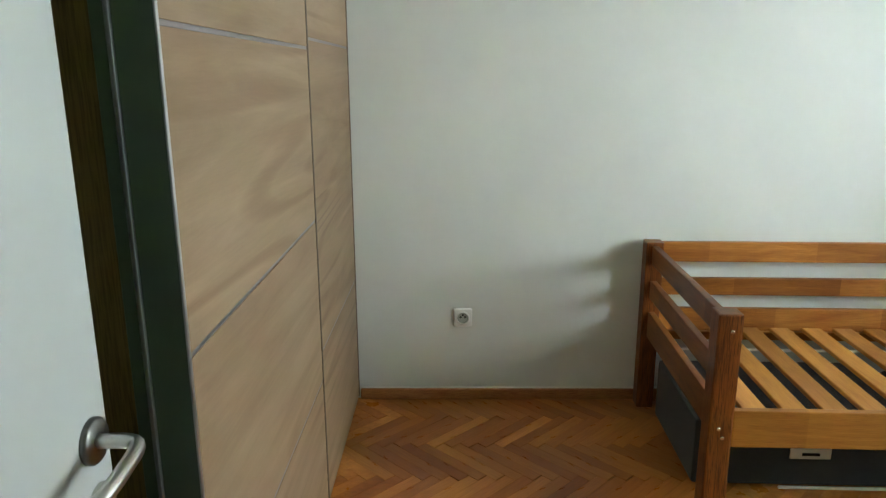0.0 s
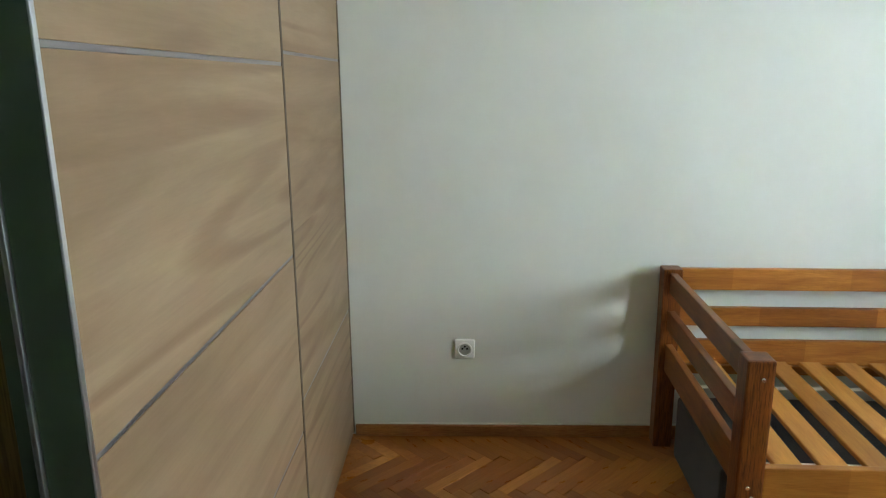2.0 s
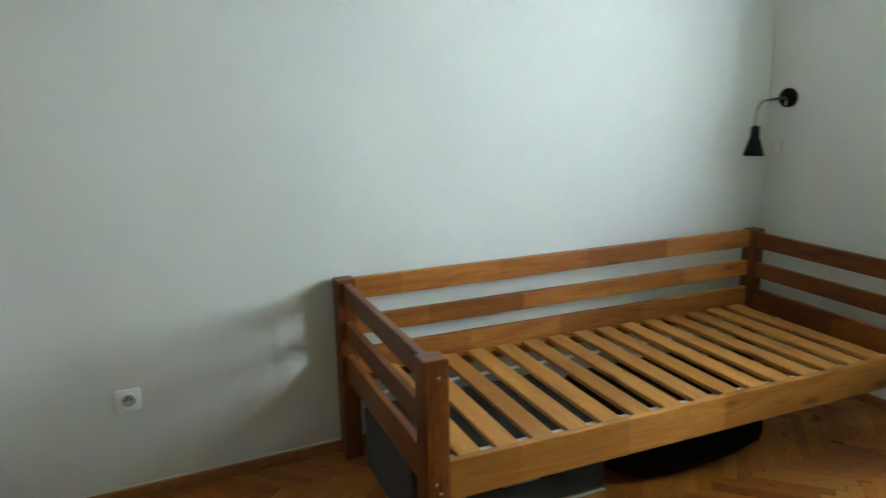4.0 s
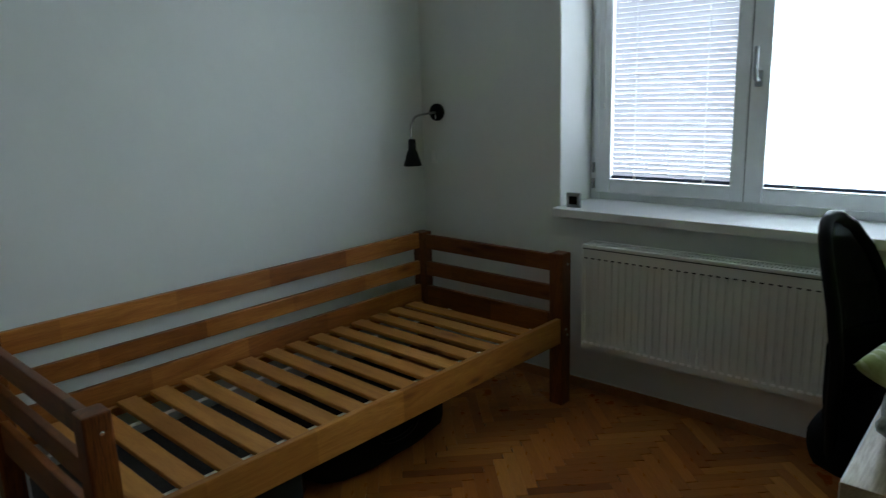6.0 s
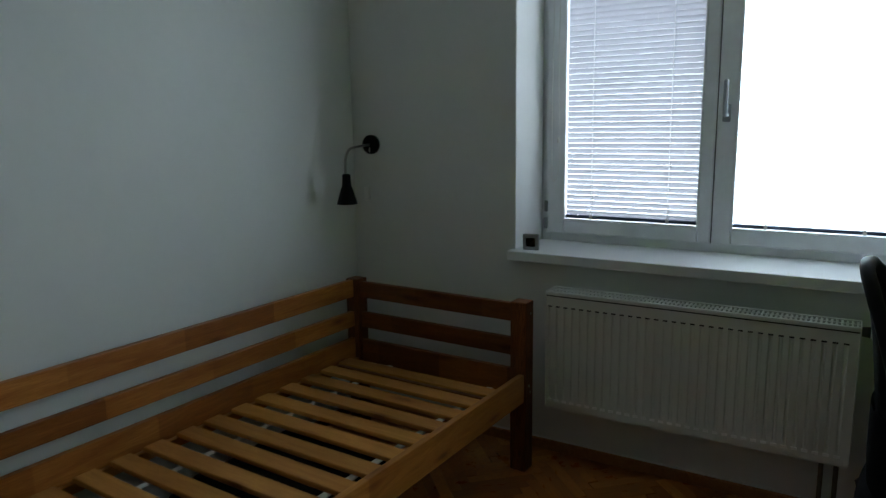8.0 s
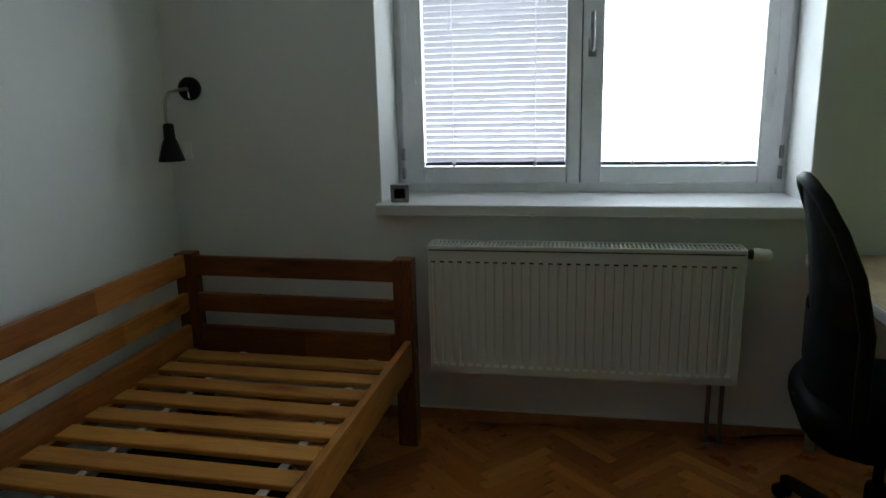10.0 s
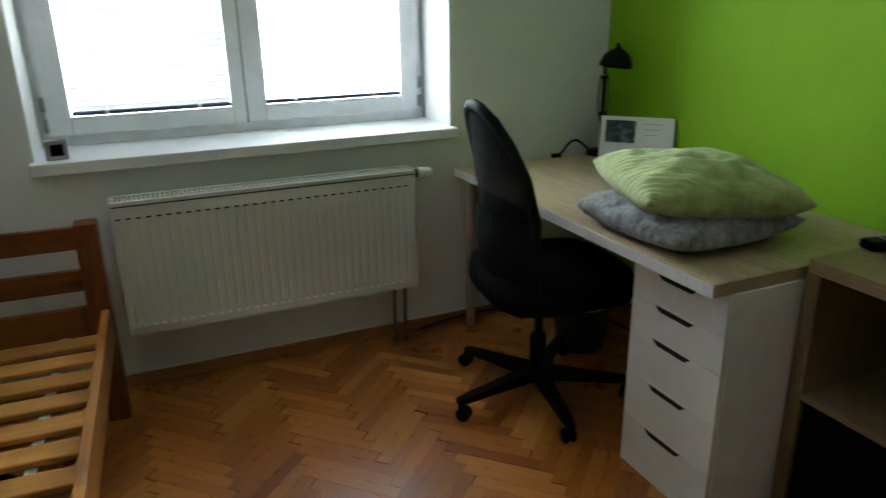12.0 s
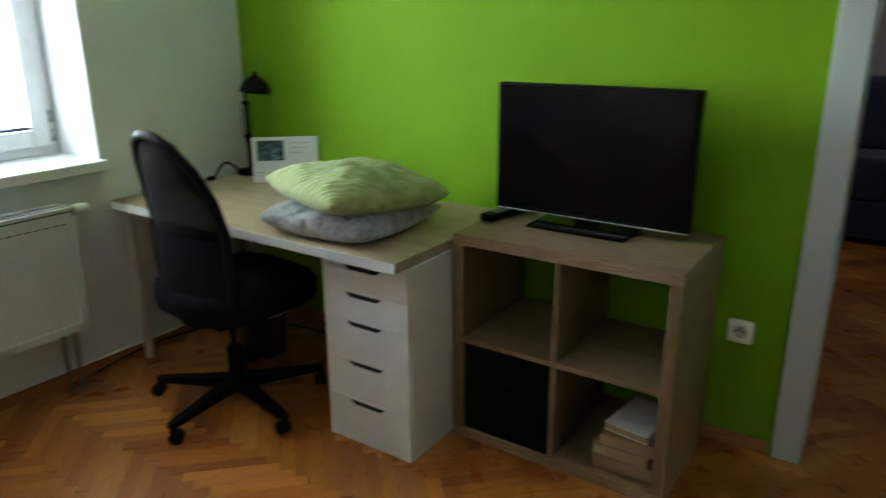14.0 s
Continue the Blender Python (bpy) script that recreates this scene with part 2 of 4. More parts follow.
# shelf oak is browner than the desk, and darkened further for compartment shade
OAK_SHELF = wood("brown oak shelf laminate darkened for shade", (0.245, 0.168, 0.095), (0.315, 0.220, 0.130), 0.45, "x", 5.0, 0.6, 0.03)
OAK_UP = wood("brown oak upright laminate darkened for shade", (0.195, 0.128, 0.070), (0.265, 0.180, 0.102), 0.45, "z", 5.0, 0.7, 0.05)
BROWN_SIDE = wood("dark brown side panel", (0.165, 0.103, 0.033), (0.225, 0.142, 0.049), 0.4, "z", 4.0)
EDGE_BROWN = wood("dark brown edge band", (0.055, 0.032, 0.016), (0.09, 0.055, 0.028), 0.5, "z", 4.0)
# grey-green base colour paints the green wall's reflection onto plain aluminium
ALU_REFLECTION = plastic("aluminium painted with a grey-green reflection", (0.085, 0.120, 0.094), 0.32, 200, 0.03)
ALU_BAR = metal("satin aluminium bar", (0.29, 0.275, 0.295), 0.5, (20, 3, 300))
ALU_BRIGHT = metal("bright aluminium edge", (0.62, 0.63, 0.68), 0.34)
STEEL = metal("brushed steel", (0.56, 0.55, 0.52), 0.3)
NECK_STEEL = metal("grey steel", (0.36, 0.355, 0.34), 0.32)
STEEL_DARK = metal("dull dark steel", (0.20, 0.20, 0.19), 0.35)
CHROME = metal("chrome", (0.75, 0.75, 0.75), 0.12)
PVC = plastic("white window plastic", (0.86, 0.88, 0.90), 0.35, 120, 0.03)
# gasket rubber, also the painted shade on and inside the radiator
GASKET_SHADE = plastic("dark rubber gasket and gap shade", (0.03, 0.03, 0.035), 0.6)
SILL = paint("white sill lacquer", (0.76, 0.77, 0.77), 0.35, 0.02, 0.04)
ENAMEL = paint("white radiator enamel", (0.66, 0.67, 0.63), 0.38, 0.02, 0.04)
WHITE_PLASTIC = plastic("white plastic", (0.80, 0.80, 0.77), 0.35)
SOCKET_WHITE = plastic("bright white socket plastic", (0.90, 0.90, 0.88), 0.3)
# white well greyed in colour for the shade of a recess
SOCKET_WELL_SHADE = plastic("white socket well greyed for shade", (0.50, 0.51, 0.49), 0.45)
SOCKET_DARK = plastic("dark socket hole", (0.02, 0.02, 0.02), 0.5)
HANDLE_GREY = plastic("grey handle lacquer", (0.34, 0.35, 0.37), 0.4)
BIN_GREY = plastic("dark bin plastic", (0.035, 0.036, 0.036), 0.45)
PIPE = plastic("brown-grey painted pipe", (0.15, 0.105, 0.075), 0.45)
GREY_PLASTIC = plastic("grey plastic", (0.3, 0.31, 0.32), 0.4)
BLACK = plastic("black plastic", (0.004, 0.004, 0.0045), 0.5)
BLACK_METAL = plastic("black lacquered metal", (0.006, 0.006, 0.006), 0.34, 200, 0.04)
BLACK_GLOSS = plastic("gloss black", (0.003, 0.003, 0.0035), 0.14, 60, 0.01)
BLACK_GLOSS.node_tree.nodes["Principled BSDF"].inputs["Specular IOR Level"].default_value = 0.12
BLACK_CLOTH = cloth("black woven seat fabric", (0.003, 0.003, 0.0035), (0.008, 0.008, 0.009))
BAG_CLOTH = cloth("black bag nylon", (0.005, 0.005, 0.006), (0.014, 0.014, 0.015), 700, 0.7, 0.3)
BOX_CLOTH = cloth("charcoal box fabric", (0.028, 0.031, 0.037), (0.052, 0.056, 0.064))
NAVY = cloth("navy upholstery", (0.020, 0.022, 0.042), (0.040, 0.042, 0.072), 300)
CARDBOARD = paint("white paper", (0.74, 0.74, 0.72), 0.8, 0.02, 0.08)
LABEL_GREY = plastic("pale grey label", (0.5, 0.52, 0.52), 0.6)
PAGE = paint("tan aged paper pages", (0.40, 0.29, 0.17), 0.9, 0.12, 0.3)
TAN_COVER = paint("worn tan book cover", (0.33, 0.22, 0.12), 0.6, 0.12, 0.1)
WHITE_EDGE = plastic("white drawer lacquer", (0.72, 0.72, 0.70), 0.38, 90, 0.02)
SHADE_IN = plastic("pale lamp reflector", (0.6, 0.6, 0.58), 0.4)


def glass_material():
    m, nt, b = shader("window glass", (1, 1, 1), 0.0)
    b.inputs["Transmission Weight"].default_value = 1.0
    b.inputs["IOR"].default_value = 1.45
    return m


GLASS = glass_material()


def blind_material(name, base, through):
    m, nt, b = shader(name, base, 0.5)
    t = nt.nodes.new("ShaderNodeBsdfTranslucent")
    t.inputs[0].default_value = (*scaled(base, 1.05), 1)
    mx = nt.nodes.new("ShaderNodeMixShader")
    mx.inputs[0].default_value = through
    f = noise_tex(nt, coords(nt), 30, 3, 0.5)
    nt.links.new(ramp(nt, f, [(0.3, scaled(base, 0.95)), (0.7, base)]), b.inputs["Base Color"])
    nt.links.new(b.outputs[0], mx.inputs[1])
    nt.links.new(t.outputs[0], mx.inputs[2])
    nt.links.new(mx.outputs[0], nt.nodes["Material Output"].inputs[0])
    return m


BLIND = blind_material("white blind slat", (0.84, 0.84, 0.86), 0.5)
# left slats greyed in colour to hold down their backlit brightness
BLIND_SHADED = blind_material("white blind slat greyed against backlight", (0.50, 0.495, 0.54), 0.24)
# cord passes most light, imitating daylight through the slat holes
CORD = blind_material("white cord glowing like lit slat holes", (0.95, 0.95, 0.95), 0.75)
BLIND_RAIL = plastic("blue-grey blind rail", (0.10, 0.13, 0.20), 0.4)


def mesh_material():
    m, nt, b = shader("black chair mesh", (0.003, 0.003, 0.0035), 0.95)
    b.inputs["Specular IOR Level"].default_value = 0.08
    t = nt.nodes.new("ShaderNodeBsdfTransparent")
    mx = nt.nodes.new("ShaderNodeMixShader")
    holes = nt.nodes.new("ShaderNodeTexVoronoi")
    holes.inputs["Scale"].default_value = 420
    nt.links.new(coords(nt, (1, 1, 1), shift=False), holes.inputs["Vector"])
    r = ramp(nt, holes.outputs["Distance"], [(0.30, (0.50,) * 3), (0.46, (0.06,) * 3)])
    nt.links.new(r, mx.inputs[0])
    nt.links.new(b.outputs[0], mx.inputs[1])
    nt.links.new(t.outputs[0], mx.inputs[2])
    nt.links.new(mx.outputs[0], nt.nodes["Material Output"].inputs[0])
    return m


CHAIR_MESH = mesh_material()


def striped_cushion_material():
    m, nt, b = shader("lime cushion cotton", (0.36, 0.5, 0.08), 0.8)
    v = coords(nt, turn=(0, 0, -63), shift=False)
    w = nt.nodes.new("ShaderNodeTexWave")
    w.wave_type, w.bands_direction = "BANDS", "Y"
    w.inputs["Scale"].default_value = 15.0
    w.inputs["Distortion"].default_value = 5.0
    w.inputs["Detail"].default_value = 2.0
    w.inputs["Detail Scale"].default_value = 1.6
    nt.links.new(v, w.inputs["Vector"])
    lines = ramp(nt, w.outputs["Fac"], [(0.72, (0.26, 0.32, 0.075)), (0.90, (0.56, 0.58, 0.36))])
    sep = nt.nodes.new("ShaderNodeSeparateXYZ")
    nt.links.new(v, sep.inputs[0])
    edge = nt.nodes.new("ShaderNodeMath")
    edge.operation = "MULTIPLY_ADD"
    edge.inputs[1].default_value = 0.35
    nt.links.new(noise_tex(nt, v, 7, 3, 0.6), edge.inputs[0])
    nt.links.new(sep.outputs[0], edge.inputs[2])
    leaf = ramp(nt, edge.outputs[0], [(0.20, (1, 1, 1)), (0.34, (0.15, 0.15, 0.15))])
    plain = ramp(nt, noise_tex(nt, v, 16, 5, 0.65), [(0.36, (0.19, 0.25, 0.05)), (0.66, (0.40, 0.44, 0.18))])
    nt.links.new(mix(nt, leaf, lines, plain), b.inputs["Base Color"])
    b.inputs["Sheen Weight"].default_value = 0.2
    bump(nt, b, noise_tex(nt, v, 18, 4, 0.6), 0.5, 0.006)
    return m


def fur_material():
    m, nt, b = shader("grey plush", (0.3, 0.31, 0.33), 0.95)
    f = noise_tex(nt, coords(nt, (24, 24, 24), shift=False), 1.6, 5, 0.7, 1.0)
    big = noise_tex(nt, coords(nt, shift=False), 14, 4, 0.6)
    c = mix(nt, 0.55, ramp(nt, f, [(0.34, (0.08, 0.083, 0.09)), (0.66, (0.50, 0.51, 0.53))]),
            ramp(nt, big, [(0.38, (0.13, 0.133, 0.14)), (0.62, (0.46, 0.47, 0.49))]))
    nt.links.new(c, b.inputs["Base Color"])
    b.inputs["Sheen Weight"].default_value = 0.5
    bump(nt, b, f, 0.9, 0.006)
    return m


CUSHION_GREEN, CUSHION_GREY = striped_cushion_material(), fur_material()


def photo_material():
    m, nt, b = shader("landscape photo print", (0.05, 0.07, 0.09), 0.35)
    v = coords(nt, (1, 1, 1), shift=False)
    f = noise_tex(nt, v, 30, 5, 0.65, 0.8)
    nt.links.new(ramp(nt, f, [(0.3, (0.012, 0.018, 0.02)), (0.48, (0.035, 0.07, 0.05)), (0.58, (0.10, 0.16, 0.22)), (0.75, (0.34, 0.42, 0.5))]),
                 b.inputs["Base Color"])
    return m


PHOTO = photo_material()


# ---- mesh helpers ----
def cuboid(bm, lo, hi, bevel=0.0, seg=1):
    made = bmesh.ops.create_cube(bm, size=1.0)["verts"]
    for v in made:
        v.co = Vector([lo[i] + (v.co[i] + 0.5) * (hi[i] - lo[i]) for i in range(3)])
    if bevel:
        edges = list({e for v in made for e in v.link_edges})
        bmesh.ops.bevel(bm, geom=edges, offset=bevel, segments=seg, affect="EDGES", profile=0.6)
    return bm


def box(lo, hi, bevel=0.0, seg=1):
    return cuboid(bmesh.new(), lo, hi, bevel, seg)


def tube(bm, pts, r, n=8, closed=False):
    pts = [Vector(p) for p in pts]
    radii = r if isinstance(r, (list, tuple)) else [r] * len(pts)
    rings, up = [], None
    for i, p in enumerate(pts):
        a = pts[i - 1] if (i or closed) else p
        c = pts[(i + 1) % len(pts)] if (i < len(pts) - 1 or closed) else p
        d = (c - a).normalized()
        if up is None:
            up = d.orthogonal().normalized()
        up = (up - d * up.dot(d)).normalized()
        side = d.cross(up)
        rings.append([bm.verts.new(p + radii[i] * (math.cos(2 * math.pi * k / n) * up + math.sin(2 * math.pi * k / n) * side)) for k in range(n)])
    count = len(rings) if closed else len(rings) - 1
    for i in range(count):
        a, b = rings[i], rings[(i + 1) % len(rings)]
        for k in range(n):
            bm.faces.new((a[k], a[(k + 1) % n], b[(k + 1) % n], b[k]))
    if not closed:
        bm.faces.new(rings[0][::-1])
        bm.faces.new(rings[-1])
    bmesh.ops.recalc_face_normals(bm, faces=bm.faces)
    return bm


def lathe(bm, profile, n=20, m=None):
    """Turns a profile of (radius, height) about z, then moves it by m."""
    m = m or Matrix()
    rings = []
    for r, z in profile:
        if r < 1e-5:
            rings.append([bm.verts.new(m @ Vector((0, 0, z)))])
        else:
            rings.append([bm.verts.new(m @ Vector((r * math.cos(2 * math.pi * k / n), r * math.sin(2 * math.pi * k / n), z))) for k in range(n)])
    for a, b in zip(rings, rings[1:]):
        for k in range(n):
            j = (k + 1) % n
            if len(a) == 1 and len(b) > 1:
                bm.faces.new((a[0], b[j], b[k]))
            elif len(b) == 1 and len(a) > 1:
                bm.faces.new((a[k], a[j], b[0]))
            elif len(a) > 1:
                bm.faces.new((a[k], a[j], b[j], b[k]))
    bmesh.ops.recalc_face_normals(bm, faces=bm.faces)
    return bm


def smooth_curve(ctrl, steps=8):
    """Catmull-Rom points through the control points."""
    c = [Vector(p) for p in ctrl]
    c = [2 * c[0] - c[1], *c, 2 * c[-1] - c[-2]]
    out = []
    for i in range(1, len(c) - 2):
        for s in range(steps):
            t = s / steps
            p0, p1, p2, p3 = c[i - 1], c[i], c[i + 1], c[i + 2]
            out.append(0.5 * (2 * p1 + (p2 - p0) * t + (2 * p0 - 5 * p1 + 4 * p2 - p3) * t * t + (3 * p1 - p0 - 3 * p2 + p3) * t ** 3))
    return out + [c[-2]]


def to_mesh(name, bm, material, smooth=False):
    me = bpy.data.meshes.new(name)
    bm.to_mesh(me)
    bm.free()
    me.materials.append(material)
    if smooth:
        me.polygons.foreach_set("use_smooth", [True] * len(me.polygons))
    return me


def part(name, bm, material, parent, label="", smooth=False):
    ob = new(name, to_mesh(name, bm, material, smooth))
    ob.parent = parent
    return tagged(ob, label)


def part_of(name, me, parent, m=None):
    ob = new(name, me)
    ob.parent = parent
    if m is not None:
        ob.matrix_basis = m
    return ob


def thing(name, label, category, m=None, group=""):
    ob = new(name)
    ob.empty_display_size = 0.1
    if m is not None:
        ob.matrix_basis = m
    return tagged(ob, label, category, group)


def structure(name, bm, material, label, category):
    return tagged(new(name, to_mesh(name, bm, material)), label, category, kind="structure")


# ---- setting: walls, ceiling ----
structure("wall_north", box((WEST - 0.2, NORTH, -0.1), (EAST + 0.36, NORTH + 0.25, CEIL)), WALL, "white painted plaster wall behind the bed", "wall")
bm = bmesh.new()
OUT = EAST + 0.36
cuboid(bm, (EAST, SOUTH - 0.15, -0.1), (OUT, NORTH, SILL_Z - 0.043))
cuboid(bm, (EAST, SOUTH - 0.15, SILL_Z - 0.043), (OUT, REVEAL_S, CEIL))
cuboid(bm, (EAST, REVEAL_N, SILL_Z - 0.043), (OUT, NORTH, CEIL))
cuboid(bm, (EAST, REVEAL_S, LINTEL_Z), (OUT, REVEAL_N, CEIL))
structure("wall_east", bm, WALL, "white painted wall round the window", "wall")
bm = bmesh.new()
cuboid(bm, (DOOR_E, SOUTH - 0.15, -0.1), (EAST, SOUTH, CEIL))
cuboid(bm, (DOOR_W, SOUTH - 0.15, DOOR_H), (DOOR_E, SOUTH, CEIL))
cuboid(bm, (WEST - 0.2, SOUTH - 0.15, -0.1), (DOOR_W, SOUTH, CEIL))
structure("wall_south", bm, GREEN, "lime green painted accent wall with a doorway", "wall")
structure("wall_west", box((WEST - 0.2, SOUTH, -0.1), (WEST, NORTH, CEIL)), WALL, "white painted wall behind the wardrobe", "wall")
# pier added out of view, painted green to tint the end profile's reflection
structure("added_pier", box((WEST, SOUTH, -0.1), (DOOR_W - 0.05, 0.19, CEIL)), GREEN, "added unseen pier for the door hinges, green for reflections", "wall")
structure("ceiling", box((WEST - 0.2, SOUTH - 0.15, CEIL), (OUT, NORTH + 0.25, CEIL + 0.2)), CEILING, "white painted ceiling", "ceiling")

# next room
R2S, R2W, R2E = -3.75, -1.9, 2.25
structure("next_room_wall_south", box((R2W - 0.2, R2S - 0.2, -0.1), (R2E + 0.2, R2S, CEIL)), PINK, "pale pinkish wall of the next room", "wall")
structure("next_room_wall_west", box((R2W - 0.2, R2S, -0.1), (R2W, SOUTH - 0.15, CEIL)), PINK, "pale wall of the next room", "wall")
# window opening added out of view so the fill lamp can shine in
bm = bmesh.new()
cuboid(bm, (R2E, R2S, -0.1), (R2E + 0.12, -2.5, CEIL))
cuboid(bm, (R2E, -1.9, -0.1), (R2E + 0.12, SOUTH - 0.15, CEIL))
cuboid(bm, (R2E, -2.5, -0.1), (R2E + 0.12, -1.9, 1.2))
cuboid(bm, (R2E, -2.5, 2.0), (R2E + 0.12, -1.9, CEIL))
structure("next_room_wall_east", bm, PINK, "pale wall of the next room with an added unseen window", "wall")
structure("next_room_ceiling", box((R2W - 0.2, R2S - 0.2, CEIL), (R2E + 0.2, SOUTH - 0.15, CEIL + 0.2)), CEILING, "white ceiling of the next room", "ceiling")

# skirting with a caulk line on the walls
bm = box((-0.34, NORTH - 0.016, 0), (EAST, NORTH, 0.048), 0.003)
cuboid(bm, (EAST - 0.016, 0.01, 0), (EAST, NORTH - 0.016, 0.048), 0.003)
cuboid(bm, (DOOR_E + 0.09, SOUTH, 0), (EAST - 0.016, SOUTH + 0.016, 0.048), 0.003)
structure("baseboard", bm, SKIRTING, "narrow brown stained wooden skirting", "skirting")
bm = box((-0.34, NORTH - 0.007, 0.0482), (EAST, NORTH, 0.054), 0.0015)
cuboid(bm, (EAST - 0.007, 0.01, 0.0482), (EAST, NORTH - 0.007, 0.054), 0.0015)
structure("trim", bm, CAULK, "thin white caulk line above the skirting", "trim")

# door frame and the open leaf
bm = box((DOOR_E - 0.018, SOUTH - 0.16, 0), (DOOR_E + 0.075, SOUTH + 0.022, DOOR_H + 0.075), 0.004)
cuboid(bm, (DOOR_W, SOUTH - 0.16, DOOR_H - 0.018), (DOOR_E - 0.018, SOUTH + 0.022, DOOR_H + 0.075), 0.004)
cuboid(bm, (DOOR_W - 0.06, SOUTH - 0.16, 0), (DOOR_W + 0.018, SOUTH + 0.022, DOOR_H + 0.075), 0.004)
frame_ob = structure("door_frame", bm, WHITE_LACQUER, "white lacquered door frame and casing", "door frame")
part("strike_plate", box((DOOR_E - 0.021, SOUTH - 0.06, 1.0), (DOOR_E - 0.0175, SOUTH - 0.02, 1.2), 0.001), STEEL, frame_ob, "brushed steel strike plate")

LEAF_X = -0.37
door = thing("door_1", "open white lacquered room door with steel lever handle", "door")
tagged(door, kind="structure")
leaf = part("leaf", box((LEAF_X - 0.04, 0.2, 0.008), (LEAF_X, 1.100, 2.0), 0.003, 2), WHITE_LACQUER, door)
handle = part("door_handle", lathe(bmesh.new(), [(0, 0), (0.029, 0), (0.029, 0.006), (0.026, 0.009), (0, 0.009)], 28,
              Matrix.Translation((LEAF_X, 1.060, 0.988)) @ pose(0, 0, 0, 0, 90, 0)), STEEL_DARK, door, "dull steel rosette", True)
lever = smooth_curve([(LEAF_X + 0.005, 1.060, 0.988), (LEAF_X + 0.045, 1.060, 0.988), (LEAF_X + 0.060, 1.048, 0.987), (LEAF_X + 0.062, 1.018, 0.983), (LEAF_X + 0.058, 0.973, 0.974), (LEAF_X + 0.046, 0.933, 0.966)], 8)
part("lever", tube(bmesh.new(), lever, 0.0095, 14), STEEL, handle, "curved brushed steel lever", True)
part("key_rosette", lathe(bmesh.new(), [(0, 0), (0.027, 0), (0.027, 0.006), (0.024, 0.009), (0.006, 0.009), (0.005, 0.002), (0, 0.002)], 24,
     Matrix.Translation((LEAF_X, 1.060, 0.903)) @ pose(0, 0, 0, 0, 90, 0)), STEEL, door, "brushed steel key rosette", True)
for z in (0.28, 1.72):
    part("hinge", lathe(bmesh.new(), [(0, 0), (0.008, 0), (0.008, 0.09), (0, 0.09)], 10, Matrix.Translation((LEAF_X - 0.044, 0.196, z))), STEEL, door, "", True)

# ---- window ----
WX = 3.478
GB, GT = 1.010, 2.20


def ring(bm, x0, x1, y0, y1, z0, z1, w, wb=None, bevel=0.006):
    wb = wb or w
    cuboid(bm, (x0, y0, z0), (x1, y0 + w, z1), bevel, 2)
    cuboid(bm, (x0, y1 - w, z0), (x1, y1, z1), bevel, 2)
    cuboid(bm, (x0, y0 + w, z0), (x1, y1 - w, z0 + wb), bevel, 2)
    cuboid(bm, (x0, y0 + w, z1 - w), (x1, y1 - w, z1), bevel, 2)
    return bm


window = thing("window_1", "white plastic double-sash window with lowered blinds", "window")
tagged(window, kind="structure")
part("window_frame", ring(bmesh.new(), WX - 0.015, WX + 0.055, REVEAL_S, REVEAL_N, SILL_Z - 0.002, LINTEL_Z + 0.01, 0.05), PVC, window)
part("reveal_lining", ring(bmesh.new(), EAST + 0.002, WX - 0.02, REVEAL_S - 0.01, REVEAL_N + 0.01, SILL_Z - 0.03, LINTEL_Z + 0.012, 0.014, bevel=0.003), REVEAL, window, "bright white plastered reveal")
sill = part("window_sill", box((3.11, REVEAL_S - 0.012, SILL_Z - 0.043), (WX - 0.005, REVEAL_N + 0.012, SILL_Z), 0.006, 3), SILL, window, "white lacquered window sill")
SASHES = [(1.5495, REVEAL_N - 0.028, 1.604, 2.203), (REVEAL_S + 0.028, 1.5465, 0.864, 1.470)]
for y0, y1, g0, g1 in SASHES:
    bm = bmesh.new()
    z0, z1 = SILL_Z + 0.038, LINTEL_Z - 0.03
    x0, x1 = WX - 0.035, WX + 0.03
    cuboid(bm, (x0, y0, z0), (x1, g0, z1), 0.007, 2)
    cuboid(bm, (x0, g1, z0), (x1, y1, z1), 0.007, 2)
    cuboid(bm, (x0 + 0.001, g0, z0), (x1, g1, GB), 0.007, 2)
    cuboid(bm, (x0 + 0.001, g0, GT), (x1, g1, z1), 0.007, 2)
    sash = part("sash", bm, PVC, window)
    pane = part("pane", box((WX + 0.004, g0, GB), (WX + 0.010, g1, GT)), GLASS, sash, "clear window pane")
    pane.visible_shadow = False
    part("glazing_bead", ring(bmesh.new(), x0 - 0.003, x0 + 0.012, g0 - 0.004, g1 + 0.004, GB - 0.004, GT + 0.004, 0.009, bevel=0.002), PVC, sash)
    hy = y1 - 0.004 if g0 > 1.5 else y0 + 0.004
    for z in (z0 + 0.02, z0 + 0.10):
        part("sash_hinge", lathe(bmesh.new(), [(0, 0), (0.008, 0), (0.008, 0.05), (0, 0.05)], 10, Matrix.Translation((x0 - 0.006, hy, z))), GREY_PLASTIC, sash, "", True)
part("mullion_gap", box((WX - 0.03, 1.5465, SILL_Z + 0.04), (WX - 0.01, 1.5495, LINTEL_Z - 0.032)), GASKET_SHADE, window, "dark gap between the sashes")
hnd = part("window_handle", box((WX - 0.047, 1.494, 1.448), (WX - 0.035, 1.526, 1.518), 0.006, 2), HANDLE_GREY, window, "grey turn handle")
part("grip", tube(bmesh.new(), smooth_curve([(WX - 0.045, 1.510, 1.476), (WX - 0.075, 1.510, 1.479), (WX - 0.088, 1.510, 1.504), (WX - 0.088, 1.510, 1.564), (WX - 0.086, 1.510, 1.614)], 6), [0.010] * 24 + [0.008], 10), HANDLE_GREY, hnd, "", True)


